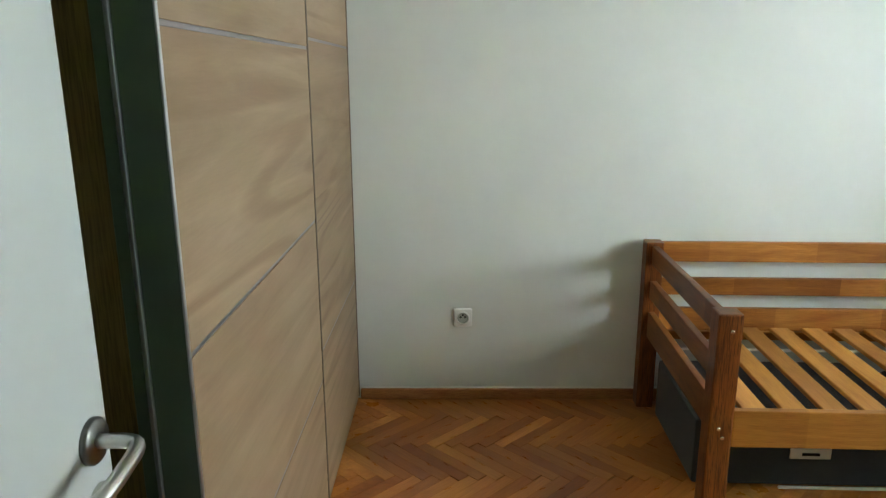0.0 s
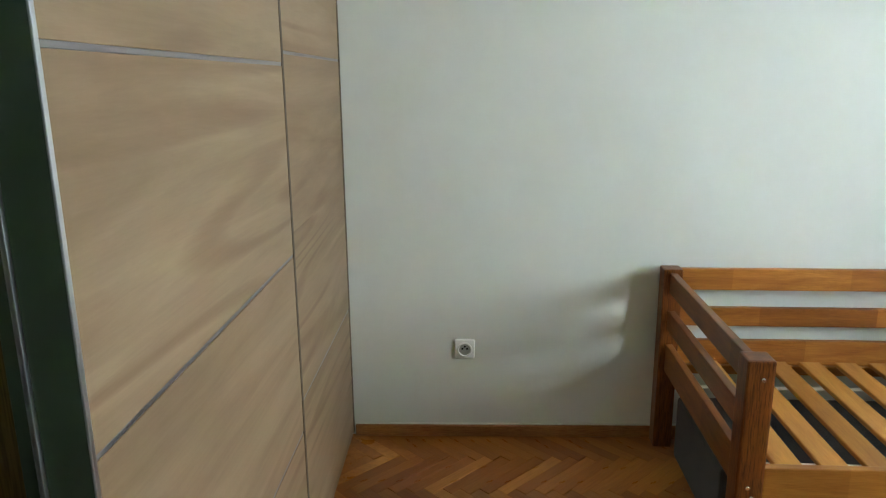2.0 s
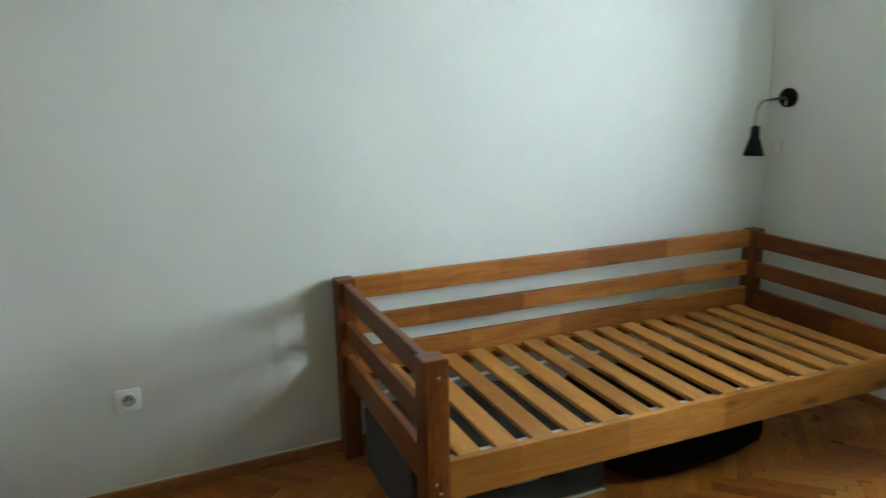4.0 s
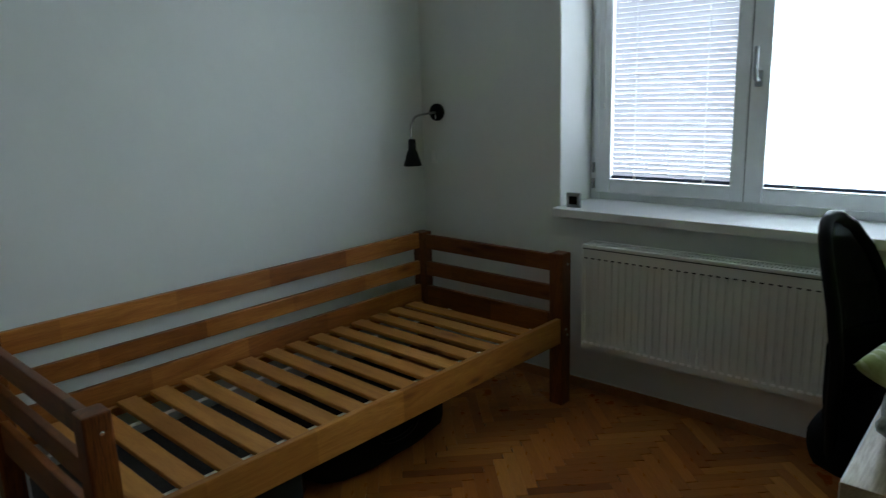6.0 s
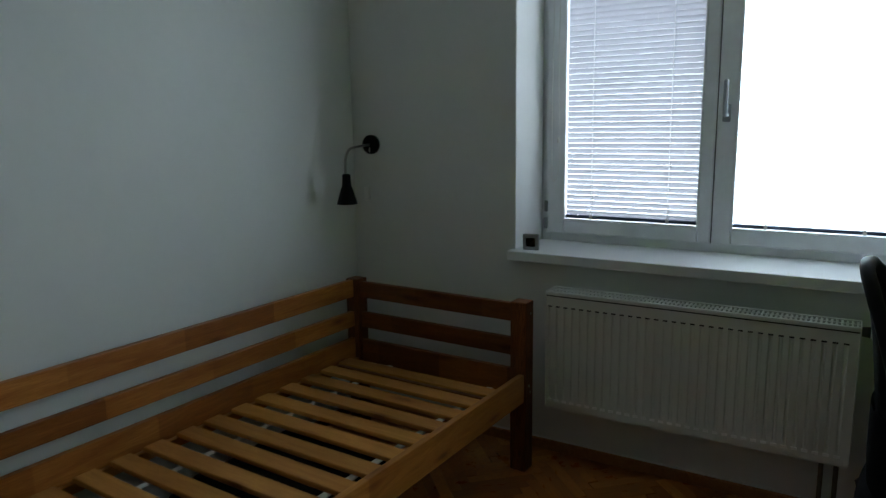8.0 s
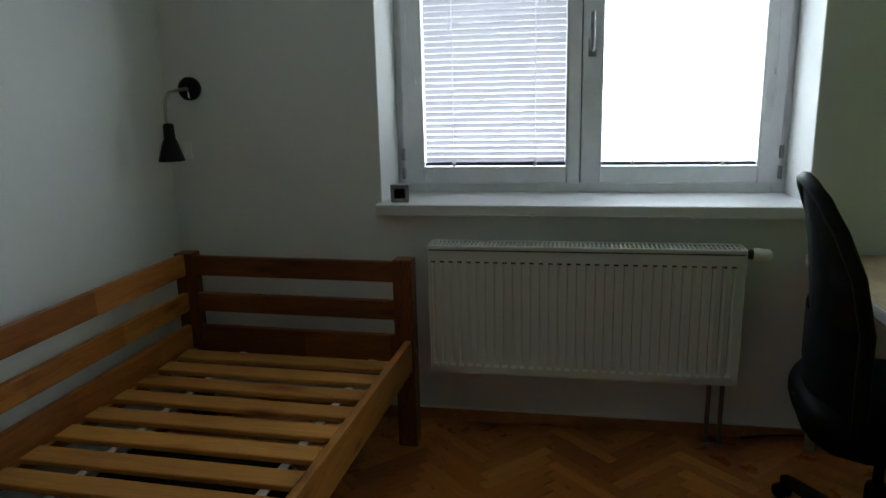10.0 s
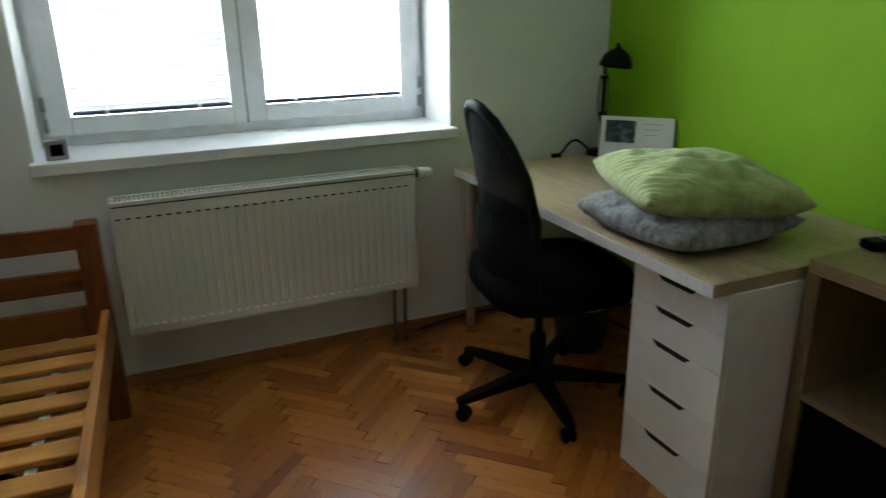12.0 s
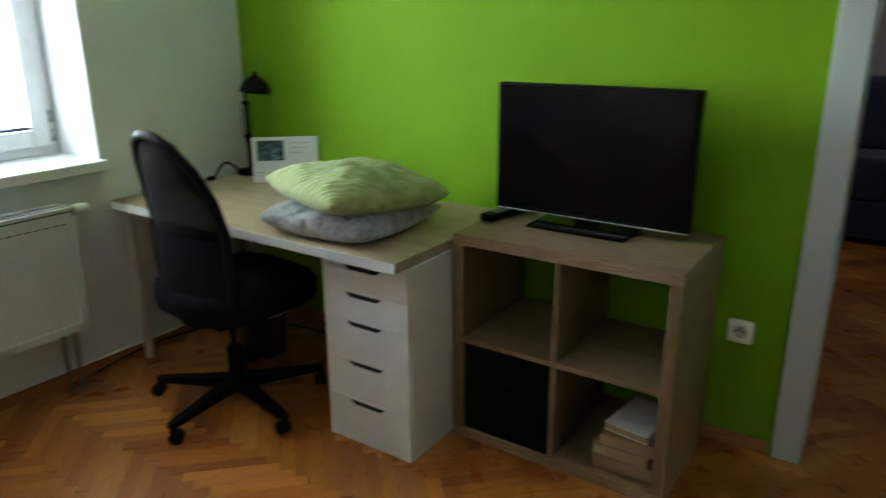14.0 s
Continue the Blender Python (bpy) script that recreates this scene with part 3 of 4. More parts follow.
def slat_mesh(width, tilt, material):
    """A curved blind slat along y, tilted so that its outer edge hangs lower."""
    bm = bmesh.new()
    rows = []
    for k in range(5):
        u = (k / 4 - 0.5) * 0.025
        crown = 0.0022 * (1 - (2 * k / 4 - 1) ** 2)
        x = u * math.cos(tilt) + crown * math.sin(tilt)
        z = -u * math.sin(tilt) + crown * math.cos(tilt)
        rows.append([bm.verts.new((x, s * width / 2, z)) for s in (-1, 1)])
    for a, b in zip(rows, rows[1:]):
        bm.faces.new((a[0], b[0], b[1], a[1]))
    return to_mesh("slat", bm, material, True)


def blind(y0, y1, tilt, cord_y, label, material):
    b = thing("venetian_blind", label, "blind", pose(WX - 0.018, (y0 + y1) / 2, 0), "window blinds")
    me = slat_mesh(y1 - y0 - 0.012, radians(tilt), material)
    z = GB + 0.034
    while z < GT - 0.03:
        part_of("slat", me, b, pose(0, 0, z, random.uniform(-0.05, 0.05), random.uniform(-0.8, 0.8), 0))
        z += 0.0235
    h = (y1 - y0) / 2 - 0.004
    part("bottom_rail", box((-0.011, -h, GB + 0.008), (0.011, h, GB + 0.023), 0.003), BLIND_RAIL, b, "blue-grey bottom rail")
    part("head_rail", box((-0.013, -h, GT - 0.025), (0.013, h, GT), 0.002), WHITE_PLASTIC, b)
    for s in (-0.58, 0.58):
        bm = bmesh.new()
        for x in (-0.012, 0.012):
            tube(bm, [(x, s * h, GB + 0.02), (x, s * h, GT - 0.02)], 0.0017, 5)
        part("ladder_cord", bm, CORD, b)
        part("cord_clip", box((-0.013, s * h - 0.007, GB + 0.006), (0.013, s * h + 0.007, GB + 0.026), 0.002), WHITE_PLASTIC, b)
    c = cord_y - (y0 + y1) / 2
    part("pull_cord", tube(bmesh.new(), smooth_curve([(-0.03, c, 2.15), (-0.032, c + 0.006, 1.7), (-0.03, c - 0.004, 1.32), (-0.032, c + 0.008, 1.215), (-0.032, c + 0.026, 1.19), (-0.03, c + 0.034, 1.24), (-0.03, c + 0.036, 1.6), (-0.028, c + 0.03, 2.15)], 8), 0.0013, 5), WHITE_PLASTIC, b, "white cord loop", True)
    part("cord_weight", lathe(bmesh.new(), [(0, 0), (0.004, 0.002), (0.005, 0.02), (0.002, 0.03), (0, 0.03)], 8, Matrix.Translation((-0.032, c + 0.004, 1.36))), WHITE_PLASTIC, b, "", True)
    return b


blind(1.604, 2.199, 60, 2.222, "white venetian blind lowered with half-closed slats", BLIND_SHADED)
blind(0.867, 1.470, -8, 0.826, "white venetian blind lowered with open bright slats", BLIND)

# ---- wardrobe with sliding doors ----
wardrobe = thing("wardrobe", "pale oak sliding-door wardrobe with aluminium trims", "wardrobe")
WS, WN, WTOP = 1.262, 3.178, 2.36
NEAR_X, FAR_X = -0.322, -0.347
SEAM = 2.247
part("side_panel", box((-0.965, WS + 0.004, 0), (-0.412, WS + 0.03, WTOP), 0.001), BROWN_SIDE, wardrobe, "dark brown wardrobe side")
part("carcass", box((-0.965, WS + 0.03, 0), (FAR_X - 0.03, WN, WTOP)), OAK_DOOR, wardrobe)
part("top_track", box((-0.42, WS + 0.03, WTOP - 0.04), (NEAR_X + 0.004, WN, WTOP), 0.002), ALU_REFLECTION, wardrobe)
part("floor_track", box((-0.42, WS + 0.03, 0), (FAR_X - 0.006, WN, 0.012), 0.002), ALU_REFLECTION, wardrobe)


def sliding_door(x, y0, y1, bars, seams=()):
    d = part("sliding_door", box((x - 0.018, y0, 0.014), (x - 0.012, y1, WTOP - 0.045)), OAK_DOOR, wardrobe)
    levels = sorted([0.016, *bars, *seams, WTOP - 0.045])
    for a, b in zip(levels, levels[1:]):
        part("panel", box((x - 0.012, y0 + 0.001, a + (0.0002 if a in seams else 0.0045)), (x, y1 - 0.001, b - (0.0002 if b in seams else 0.0045)), 0.0006), OAK_DOOR, d)
    for z in bars:
        part("trim_bar", box((x - 0.0115, y0 + 0.001, z - 0.0044), (x - 0.001, y1 - 0.001, z + 0.0044), 0.0006), ALU_BAR, d, "thin aluminium trim bar")
    return d


near = sliding_door(NEAR_X, WS + 0.002, SEAM, (0.520, 1.010, 1.480, 1.960))
far = sliding_door(FAR_X, SEAM - 0.03, WN, (0.555, 1.512, 1.975), (1.045,))
part("edge_strip", box((NEAR_X - 0.012, SEAM, 0.016), (NEAR_X + 0.001, SEAM + 0.016, WTOP - 0.045), 0.001), EDGE_BROWN, near, "thin dark edge")
part("wall_strip", box((FAR_X - 0.012, WN, 0.016), (FAR_X + 0.001, NORTH, WTOP - 0.045)), EDGE_BROWN, far, "thin dark filler strip")
# end profile of the near door: hollow aluminium channel that faces the doorway
bm = box((-0.381, WS - 0.004, 0.014), (NEAR_X - 0.0015, WS + 0.002, WTOP - 0.045), 0.0008)
profile = part("end_profile", bm, ALU_REFLECTION, near, "aluminium end profile with a painted grey-green reflection")
part("profile_rib", box((NEAR_X - 0.002, WS - 0.007, 0.014), (NEAR_X + 0.0015, WS + 0.0019, WTOP - 0.045), 0.0015, 2), ALU_BRIGHT, profile, "bright rounded rib")
part("profile_rib", box((-0.388, WS - 0.010, 0.014), (-0.3812, WS + 0.002, WTOP - 0.045), 0.0015, 2), ALU_BRIGHT, profile, "bright rounded rib")
part("profile_groove", box((-0.412, WS + 0.0005, 0.014), (-0.3882, WS + 0.006, WTOP - 0.045), 0.001), ALU_REFLECTION, profile)

# ---- bed ----
bed = thing("bed_frame", "honey pine single bed frame with bare slatted base", "bed", BED_AT)
LEN, DEP, P = 2.075, 0.885, 0.036
TOP = 0.737
for x, y in ((0, 0), (LEN, 0), (0, DEP), (LEN, DEP)):
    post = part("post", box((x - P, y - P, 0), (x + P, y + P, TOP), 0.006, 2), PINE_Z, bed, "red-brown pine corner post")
    sx = -1 if x == 0 else 1
    sy = -1
    for z in (0.685, 0.345, 0.375) if y == 0 else ():
        part("screw", lathe(bmesh.new(), [(0, 0), (0.0065, 0), (0.0065, 0.002), (0.003, 0.003), (0, 0.0015)], 10,
             Matrix.Translation((x + 0.006 * (1 if z != 0.375 else -1), y - P, z)) @ pose(0, 0, 0, 90, 0, 0)), CHROME, post, "chrome screw", True)
# back rails, end rails, front rail
for z0, z1 in ((0.651, 0.735), (0.507, 0.581), (0.345, 0.449)):
    part("back_rail", box((P, DEP - 0.012, z0), (LEN - P, DEP + 0.014, z1), 0.004, 2), PINE_BACK, bed)
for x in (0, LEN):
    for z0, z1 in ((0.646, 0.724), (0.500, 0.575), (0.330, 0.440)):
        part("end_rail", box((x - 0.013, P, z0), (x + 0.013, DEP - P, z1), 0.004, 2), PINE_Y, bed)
part("front_rail", box((P, -0.030, 0.312), (LEN - P, -0.004, 0.432), 0.004, 2), PINE, bed)
for y in (0.0, DEP - 0.035):
    part("ledger", box((P + 0.002, y, 0.318), (LEN - P - 0.002, y + 0.022, 0.3535), 0.002), PINE, bed)
slat_me = to_mesh("bed_slat", box((-0.039, 0.002, 0), (0.039, DEP - 0.036, 0.018), 0.003), SLAT)
pitch = 0.127
for i in range(17):
    x = LEN - 0.145 - pitch * i
    if x < 0.06:
        break
    part_of("bed_slat", slat_me, bed, pose(x, 0, 0.358, 0, 0, random.uniform(-0.5, 0.5)))
part("loose_batten", box((LEN - 0.216, 0.01, 0.358), (LEN - 0.196, DEP - 0.05, 0.372), 0.002), PINE_Y, bed, "reddish loose batten")
for y in (0.105, 0.630):
    part("webbing_tape", box((0.06, y, 0.3537), (LEN - 0.06, y + 0.026, 0.3575)), TAPE, bed, "white webbing tape under the slats")

# ---- under the bed ----
store = thing("storage_box", "charcoal fabric under-bed box with pale label", "storage box", pose(0.905, 2.505, 0, 0, 0, -2))
part("body", box((0, 0, 0.012), (0.74, 0.52, 0.26), 0.015, 3), BOX_CLOTH, store)
part("piping", box((0.30, -0.006, 0), (0.743, 0.004, 0.0115), 0.003), TAPE, store, "white bottom piping")
part("label_tag", box((0.325, -0.006, 0.118), (0.465, -0.001, 0.158), 0.002), LABEL_GREY, store, "pale grey label tag")
part("grip_slot", box((0.365, -0.009, 0.132), (0.425, -0.0062, 0.143), 0.001), BLACK, store)


def soft_block(bm, size, squash=3.2, bumpy=0.012, n=14):
    """A rounded, slightly lumpy body on z = 0."""
    made = bmesh.ops.create_uvsphere(bm, u_segments=n * 2, v_segments=n, radius=1.0)["verts"]
    for v in made:
        d = v.co.copy()
        k = (abs(d.x) ** squash + abs(d.y) ** squash + abs(d.z) ** squash) ** (-1 / squash)
        w = noise.noise(d * 2.3) * bumpy
        v.co = Vector((d.x * k * size[0] / 2, d.y * k * size[1] / 2, (d.z * k + 1) * size[2] / 2)) + d * w
        v.co.z = max(0.0, v.co.z)
    return bm


bag = thing("duffel_bag", "black nylon duffel bag under the bed", "bag", pose(2.07, 2.69, 0, 0, 0, -1))
part("body", soft_block(bmesh.new(), (0.76, 0.58, 0.27), 5.0), BAG_CLOTH, bag, "", True)
part("zip", tube(bmesh.new(), [(-0.27, 0.0, 0.272), (0, 0, 0.277), (0.27, 0, 0.272)], 0.006, 6), BLACK, bag)
part("strap", tube(bmesh.new(), smooth_curve([(-0.15, -0.14, 0.272), (-0.14, -0.27, 0.235), (-0.08, -0.298, 0.13), (0.08, -0.298, 0.13), (0.14, -0.27, 0.235), (0.15, -0.14, 0.272)], 6), 0.009, 6), BLACK, bag, "", True)


# ---- sockets, wall lamp, thermostat ----
def wall_socket(m, label, wide=0.082):
    s = thing("wall_socket", label, "socket", m @ Matrix.Diagonal((1, 1.1, 1, 1)))
    bm = bmesh.new()
    edge = [(-wide / 2 + 0.009, -0.032), (wide / 2 - 0.009, -0.032), (wide / 2 - 0.009, 0.032), (-wide / 2 + 0.009, 0.032)]
    loops = []
    for grow, y in ((0.009, 0.0), (0.009, -0.006), (0.006, -0.0098)):
        loop = []
        for k, (cx, cz) in enumerate(edge):
            for q in range(5):
                a = radians(180 + 90 * k + 22.5 * q)
                loop.append(bm.verts.new((cx + grow * math.cos(a), y, cz + grow * math.sin(a))))
        loops.append(loop)
    for a, b in zip(loops, loops[1:]):
        for k in range(20):
            bm.faces.new((a[k], a[(k + 1) % 20], b[(k + 1) % 20], b[k]))
    bm.faces.new(loops[-1])
    bmesh.ops.recalc_face_normals(bm, faces=bm.faces)
    part("plate", bm, SOCKET_WHITE, s)
    part("rim", ringed(0.030, 0.0235, 0.0135), SOCKET_WHITE, s, "", True)
    part("well", lathe(bmesh.new(), [(0, 0.0102), (0.0235, 0.0103), (0.0235, 0.0106)], 24, pose(0, 0, 0, 90, 0, 0)), SOCKET_WELL_SHADE, s, "round well greyed for its recess shade")
    for x, z in ((-0.0095, 0.004), (0.0095, 0.004), (0, 0.013)):
        part("pin_hole", lathe(bmesh.new(), [(0, 0), (0.0045, 0), (0.0045, 0.0012), (0, 0.0012)], 10, Matrix.Translation((x, -0.0106, z)) @ pose(0, 0, 0, 90, 0, 0)), SOCKET_DARK, s)
    return s


def ringed(r1, r0, y):
    return lathe(bmesh.new(), [(r0, 0.0098), (r0, y), (r0 + 0.002, y + 0.0016), (r1 - 0.002, y + 0.0016), (r1, y), (r1, 0.0098)], 28, pose(0, 0, 0, 90, 0, 0))


wall_socket(pose(0.114, NORTH, 0.382), "white plastic wall socket on the white wall")
wall_socket(pose(0.753, SOUTH, 0.43, 0, 0, 180), "white plastic wall socket on the green wall", 0.082)

plate = thing("wall_plate", "small white wall plate below the reading lamp", "wall plate", pose(EAST, 3.118, 1.12))
part("cover", box((-0.012, -0.016, -0.035), (0, 0.016, 0.035), 0.004, 2), WHITE_PLASTIC, plate)
part("button", box((-0.015, -0.009, -0.018), (-0.012, 0.009, 0.018), 0.001), WHITE_PLASTIC, plate)

wl = thing("wall_lamp", "black reading lamp on a gooseneck above the bed", "lamp", pose(EAST, 3.083, 1.362))
part("mount", lathe(bmesh.new(), [(0, 0), (0.046, 0), (0.046, 0.018), (0.041, 0.026), (0.012, 0.030), (0, 0.030)], 28, pose(0, 0, 0, 0, -90, 0)), BLACK_METAL, wl, "", True)
part("gooseneck", tube(bmesh.new(), smooth_curve([(-0.02, 0, 0), (-0.12, -0.008, -0.005), (-0.21, -0.026, -0.015), (-0.255, -0.038, -0.05), (-0.268, -0.043, -0.09), (-0.27, -0.045, -0.13)], 7), 0.0062, 8), NECK_STEEL, wl, "dull grey steel gooseneck", True)
shade_at = Matrix.Translation((-0.272, -0.051, -0.260))
part("shade", lathe(bmesh.new(), [(0.0, 0.138), (0.016, 0.136), (0.019, 0.130), (0.021, 0.082), (0.027, 0.070), (0.046, 0.006), (0.047, 0.0), (0.045, 0.0), (0.026, 0.066), (0.0, 0.075)], 28, shade_at), BLACK_METAL, wl, "black conical metal shade", True)
part("reflector", lathe(bmesh.new(), [(0.0435, 0.002), (0.030, 0.048), (0, 0.05)], 24, shade_at), SHADE_IN, wl, "pale reflector", True)
part("switch_cord", tube(bmesh.new(), [(-0.030, -0.005, -0.012), (-0.031, -0.006, -0.036)], 0.003, 6), WHITE_PLASTIC, wl)

dev = thing("room_thermometer", "small white square room thermometer on the sill", "thermometer", pose(3.172, 2.243, SILL_Z, 0, -6, 8))
part("case", box((-0.009, -0.036, 0), (0.009, 0.036, 0.072), 0.006, 2), GREY_PLASTIC, dev, "grey-white plastic case")
part("display", box((-0.011, -0.021, 0.017), (-0.0092, 0.021, 0.057), 0.001), BLACK_GLOSS, dev, "dark square display")

# ---- radiator ----
rad = thing("radiator", "white ribbed panel radiator below the window", "radiator")
RX, RY0, RY1, RZ0, RZ1 = 3.012, 0.984, 2.102, 0.270, 0.772
FL, GAP = 33, (RY1 - RY0 - 0.02) / 33


def ribbed_panel(x_front, depth):
    """A pressed sheet whose vertical channels run between a flat top and bottom band."""
    bm = bmesh.new()
    ys = []
    for i in range(FL):
        y = RY0 + 0.01 + GAP * i
        ys += [(y, 0), (y + GAP * 0.58, 0), (y + GAP * 0.70, 1), (y + GAP * 0.88, 1)]
    ys = [(RY0, 0), *ys, (RY1 - 0.01, 0), (RY1, 0)]
    zs = [(RZ0, 0), (RZ0 + 0.040, 0), (RZ0 + 0.052, 1), (RZ1 - 0.072, 1), (RZ1 - 0.060, 0), (RZ1 - 0.012, 0)]
    grid = [[bm.verts.new((x_front + depth * a * b, y, z)) for y, a in ys] for z, b in zs]
    for r0, r1 in zip(grid, grid[1:]):
        for k in range(len(ys) - 1):
            bm.faces.new((r0[k], r1[k], r1[k + 1], r0[k + 1]))
    return bm


part("front_panel", ribbed_panel(RX, 0.004), ENAMEL, rad)
bm = box((RX + 0.012, RY0, RZ0), (RX + 0.022, RY1, RZ1 - 0.07), 0.002)
cuboid(bm, (RX + 0.078, RY0, RZ0), (RX + 0.10, RY1, RZ1 - 0.014), 0.002)
part("water_panel", bm, ENAMEL, rad)
for y0, y1 in ((RY0 - 0.004, RY0 + 0.001), (RY1 - 0.001, RY1 + 0.004)):
    part("side_cover", box((RX - 0.002, y0, RZ0 + 0.01), (RX + 0.104, y1, RZ1), 0.0015), ENAMEL, rad)
bm = box((RX - 0.003, RY0, RZ1 - 0.014), (RX + 0.012, RY1, RZ1), 0.003, 2)
cuboid(bm, (RX + 0.092, RY0, RZ1 - 0.010), (RX + 0.104, RY1, RZ1), 0.002)
cuboid(bm, (RX + 0.049, RY0, RZ1 - 0.014), (RX + 0.056, RY1, RZ1 - 0.003))
for i in range(71):
    y = RY0 + 0.008 + i * (RY1 - RY0 - 0.016) / 70
    cuboid(bm, (RX + 0.016, y - 0.0035, RZ1 - 0.012), (RX + 0.092, y + 0.0035, RZ1 - 0.004))
# thin dark strip paints the shadow below the front lip
part("lip_gap", box((RX - 0.0008, RY0, RZ1 - 0.020), (RX + 0.001, RY1, RZ1 - 0.0155)), GASKET_SHADE, rad, "dark strip for the shadow under the front lip")
part("top_grille", bm, ENAMEL, rad, "white slotted top grille")
# near-black block stands in for the shade inside the radiator
part("inner_fins", box((RX + 0.024, RY0 + 0.02, RZ0 + 0.03), (RX + 0.076, RY1 - 0.02, RZ1 - 0.07)), GASKET_SHADE, rad)
notch = to_mesh("weld_notch", box((-0.0035, -0.0098, -0.0055), (0.0006, 0.0098, 0.0055), 0.001), SOCKET_WHITE)
# dark dashes paint the shadow at the top of each channel
shade_me = to_mesh("channel_slot", box((-0.0012, -0.0085, -0.0028), (0.0006, 0.0085, 0.0028)), GASKET_SHADE)
for i in range(FL):
    y = RY0 + 0.01 + GAP * (i + 0.79)
    part_of("weld_notch", notch, rad, pose(RX, y, RZ0 + 0.034))
    part_of("channel_slot", shade_me, rad, pose(RX, y, RZ1 - 0.062))
valve = part("valve", tube(bmesh.new(), [(RX + 0.045, RY0 - 0.003, 0.748), (RX + 0.045, RY0 - 0.030, 0.748)], [0.016, 0.019], 14), GASKET_SHADE, rad, "dark valve collar", True)
part("thermostat_head", tube(bmesh.new(), [(RX + 0.045, RY0 - 0.030, 0.748), (RX + 0.045, RY0 - 0.040, 0.748), (RX + 0.045, RY0 - 0.085, 0.746), (RX + 0.045, RY0 - 0.092, 0.746)], [0.019, 0.023, 0.020, 0.014], 18), WHITE_PLASTIC, valve, "white thermostat head", True)
for y in (RY0 + 0.035, RY0 + 0.082):
    part("pipe", tube(bmesh.new(), [(RX + 0.07, y, 0.0), (RX + 0.07, y, 0.14), (RX + 0.06, y, RZ0 + 0.01)], 0.0085, 10), PIPE, rad, "brown-grey supply pipe", True)
    part("pipe_rosette", lathe(bmesh.new(), [(0.009, 0), (0.022, 0), (0.020, 0.008), (0.009, 0.010)], 14, Matrix.Translation((RX + 0.07, y, 0))), PIPE, rad, "", True)
for y in (RY0 + 0.2, RY1 - 0.2):
    part("bracket", box((RX + 0.10, y - 0.02, RZ0 + 0.05), (EAST, y + 0.02, RZ1 - 0.08), 0.002), ENAMEL, rad)
part("vent_plug", tube(bmesh.new(), [(RX + 0.05, RY1 + 0.003, 0.735), (RX + 0.05, RY1 + 0.018, 0.735)], 0.008, 10), ENAMEL, rad)

# ---- desk, drawer unit, cube shelf ----
DESK = (1.612, 3.120, 0.008, 0.760, 0.704, 0.738)
desk = thing("desk", "light oak desk top on white metal legs", "desk")
part("tabletop", box((DESK[0] + 0.001, DESK[2] + 0.001, DESK[4]), (DESK[1] - 0.001, DESK[3] - 0.001, DESK[5]), 0.001), OAK_TOP, desk)
bm = box((DESK[0], DESK[3] - 0.001, DESK[4] - 0.0005), (DESK[1], DESK[3] + 0.0008, DESK[5] - 0.001), 0.0004)
part("front_edge", bm, WHITE_EDGE, desk, "pale edge band")
for x, y in ((3.083, 0.70), (3.083, 0.07)):
    leg = part("leg", lathe(bmesh.new(), [(0, 0.006), (0.019, 0.006), (0.019, 0.690), (0.024, 0.694), (0.024, 0.7035), (0, 0.7035)], 18, Matrix.Translation((x, y, 0))), WHITE_EDGE, desk, "white round metal leg", True)
    part("foot", lathe(bmesh.new(), [(0, 0), (0.017, 0), (0.019, 0.006), (0, 0.006)], 14, Matrix.Translation((x, y, 0))), GREY_PLASTIC, leg, "", True)

AX0, AX1, AY0, AY1 = 1.608, 1.972, 0.125, 0.705
unit = thing("drawer_unit", "white drawer unit with five slotted drawers", "drawer unit")
part("body", box((AX0, AY0, 0.004), (AX1, AY1 - 0.018, 0.7035), 0.0015), WHITE_EDGE, unit)
part("plinth", box((AX0 + 0.002, AY0 + 0.002, 0), (AX1 - 0.002, AY1 - 0.02, 0.004)), GREY_PLASTIC, unit)
SLOT = [0.166, 0.318, 0.467, 0.572, 0.669]
bounds = [0.004, 0.180, 0.332, 0.479, 0.585, 0.7015]


def drawer_front(z0, z1):
    """A plain white front; its finger slot is added below."""
    return part("drawer", box((AX0 + 0.0015, AY1 - 0.017, z0 + 0.0008), (AX1 - 0.0015, AY1, z1 - 0.0008), 0.0008), WHITE_EDGE, unit)


for k in range(5):
    front = drawer_front(bounds[k], bounds[k + 1])
    z = SLOT[k]
    bm = bmesh.new()
    pts = [(AX0 + 0.108, z + 0.006), (AX0 + 0.262, z + 0.006), (AX0 + 0.242, z - 0.009), (AX0 + 0.128, z - 0.009)]
    a = [bm.verts.new((x, AY1 + 0.0012, q)) for x, q in pts]
    b = [bm.verts.new((x, AY1 - 0.004, q)) for x, q in pts]
    bm.faces.new(a[::-1])
    bm.faces.new(b)
    for i in range(4):
        bm.faces.new((a[i], a[(i + 1) % 4], b[(i + 1) % 4], b[i]))
    bmesh.ops.recalc_face_normals(bm, faces=bm.faces)
    part("finger_slot", bm, SOCKET_DARK, front, "dark slanted finger slot")

KX0, KX1, KY0, KY1, KZ = 0.830, 1.597, 0.012, 0.461, 0.767
shelf = thing("cube_shelf", "light oak cube shelf with four open compartments", "shelf")
T = 0.038
part("top", box((KX0, KY0, KZ - T), (KX1, KY1, KZ), 0.0012), OAK_SHELF, shelf)
part("bottom", box((KX0, KY0, 0), (KX1, KY1, T), 0.0012), OAK_SHELF, shelf)
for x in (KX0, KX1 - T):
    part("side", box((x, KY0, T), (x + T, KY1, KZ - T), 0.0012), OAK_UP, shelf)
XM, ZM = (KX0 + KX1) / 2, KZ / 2
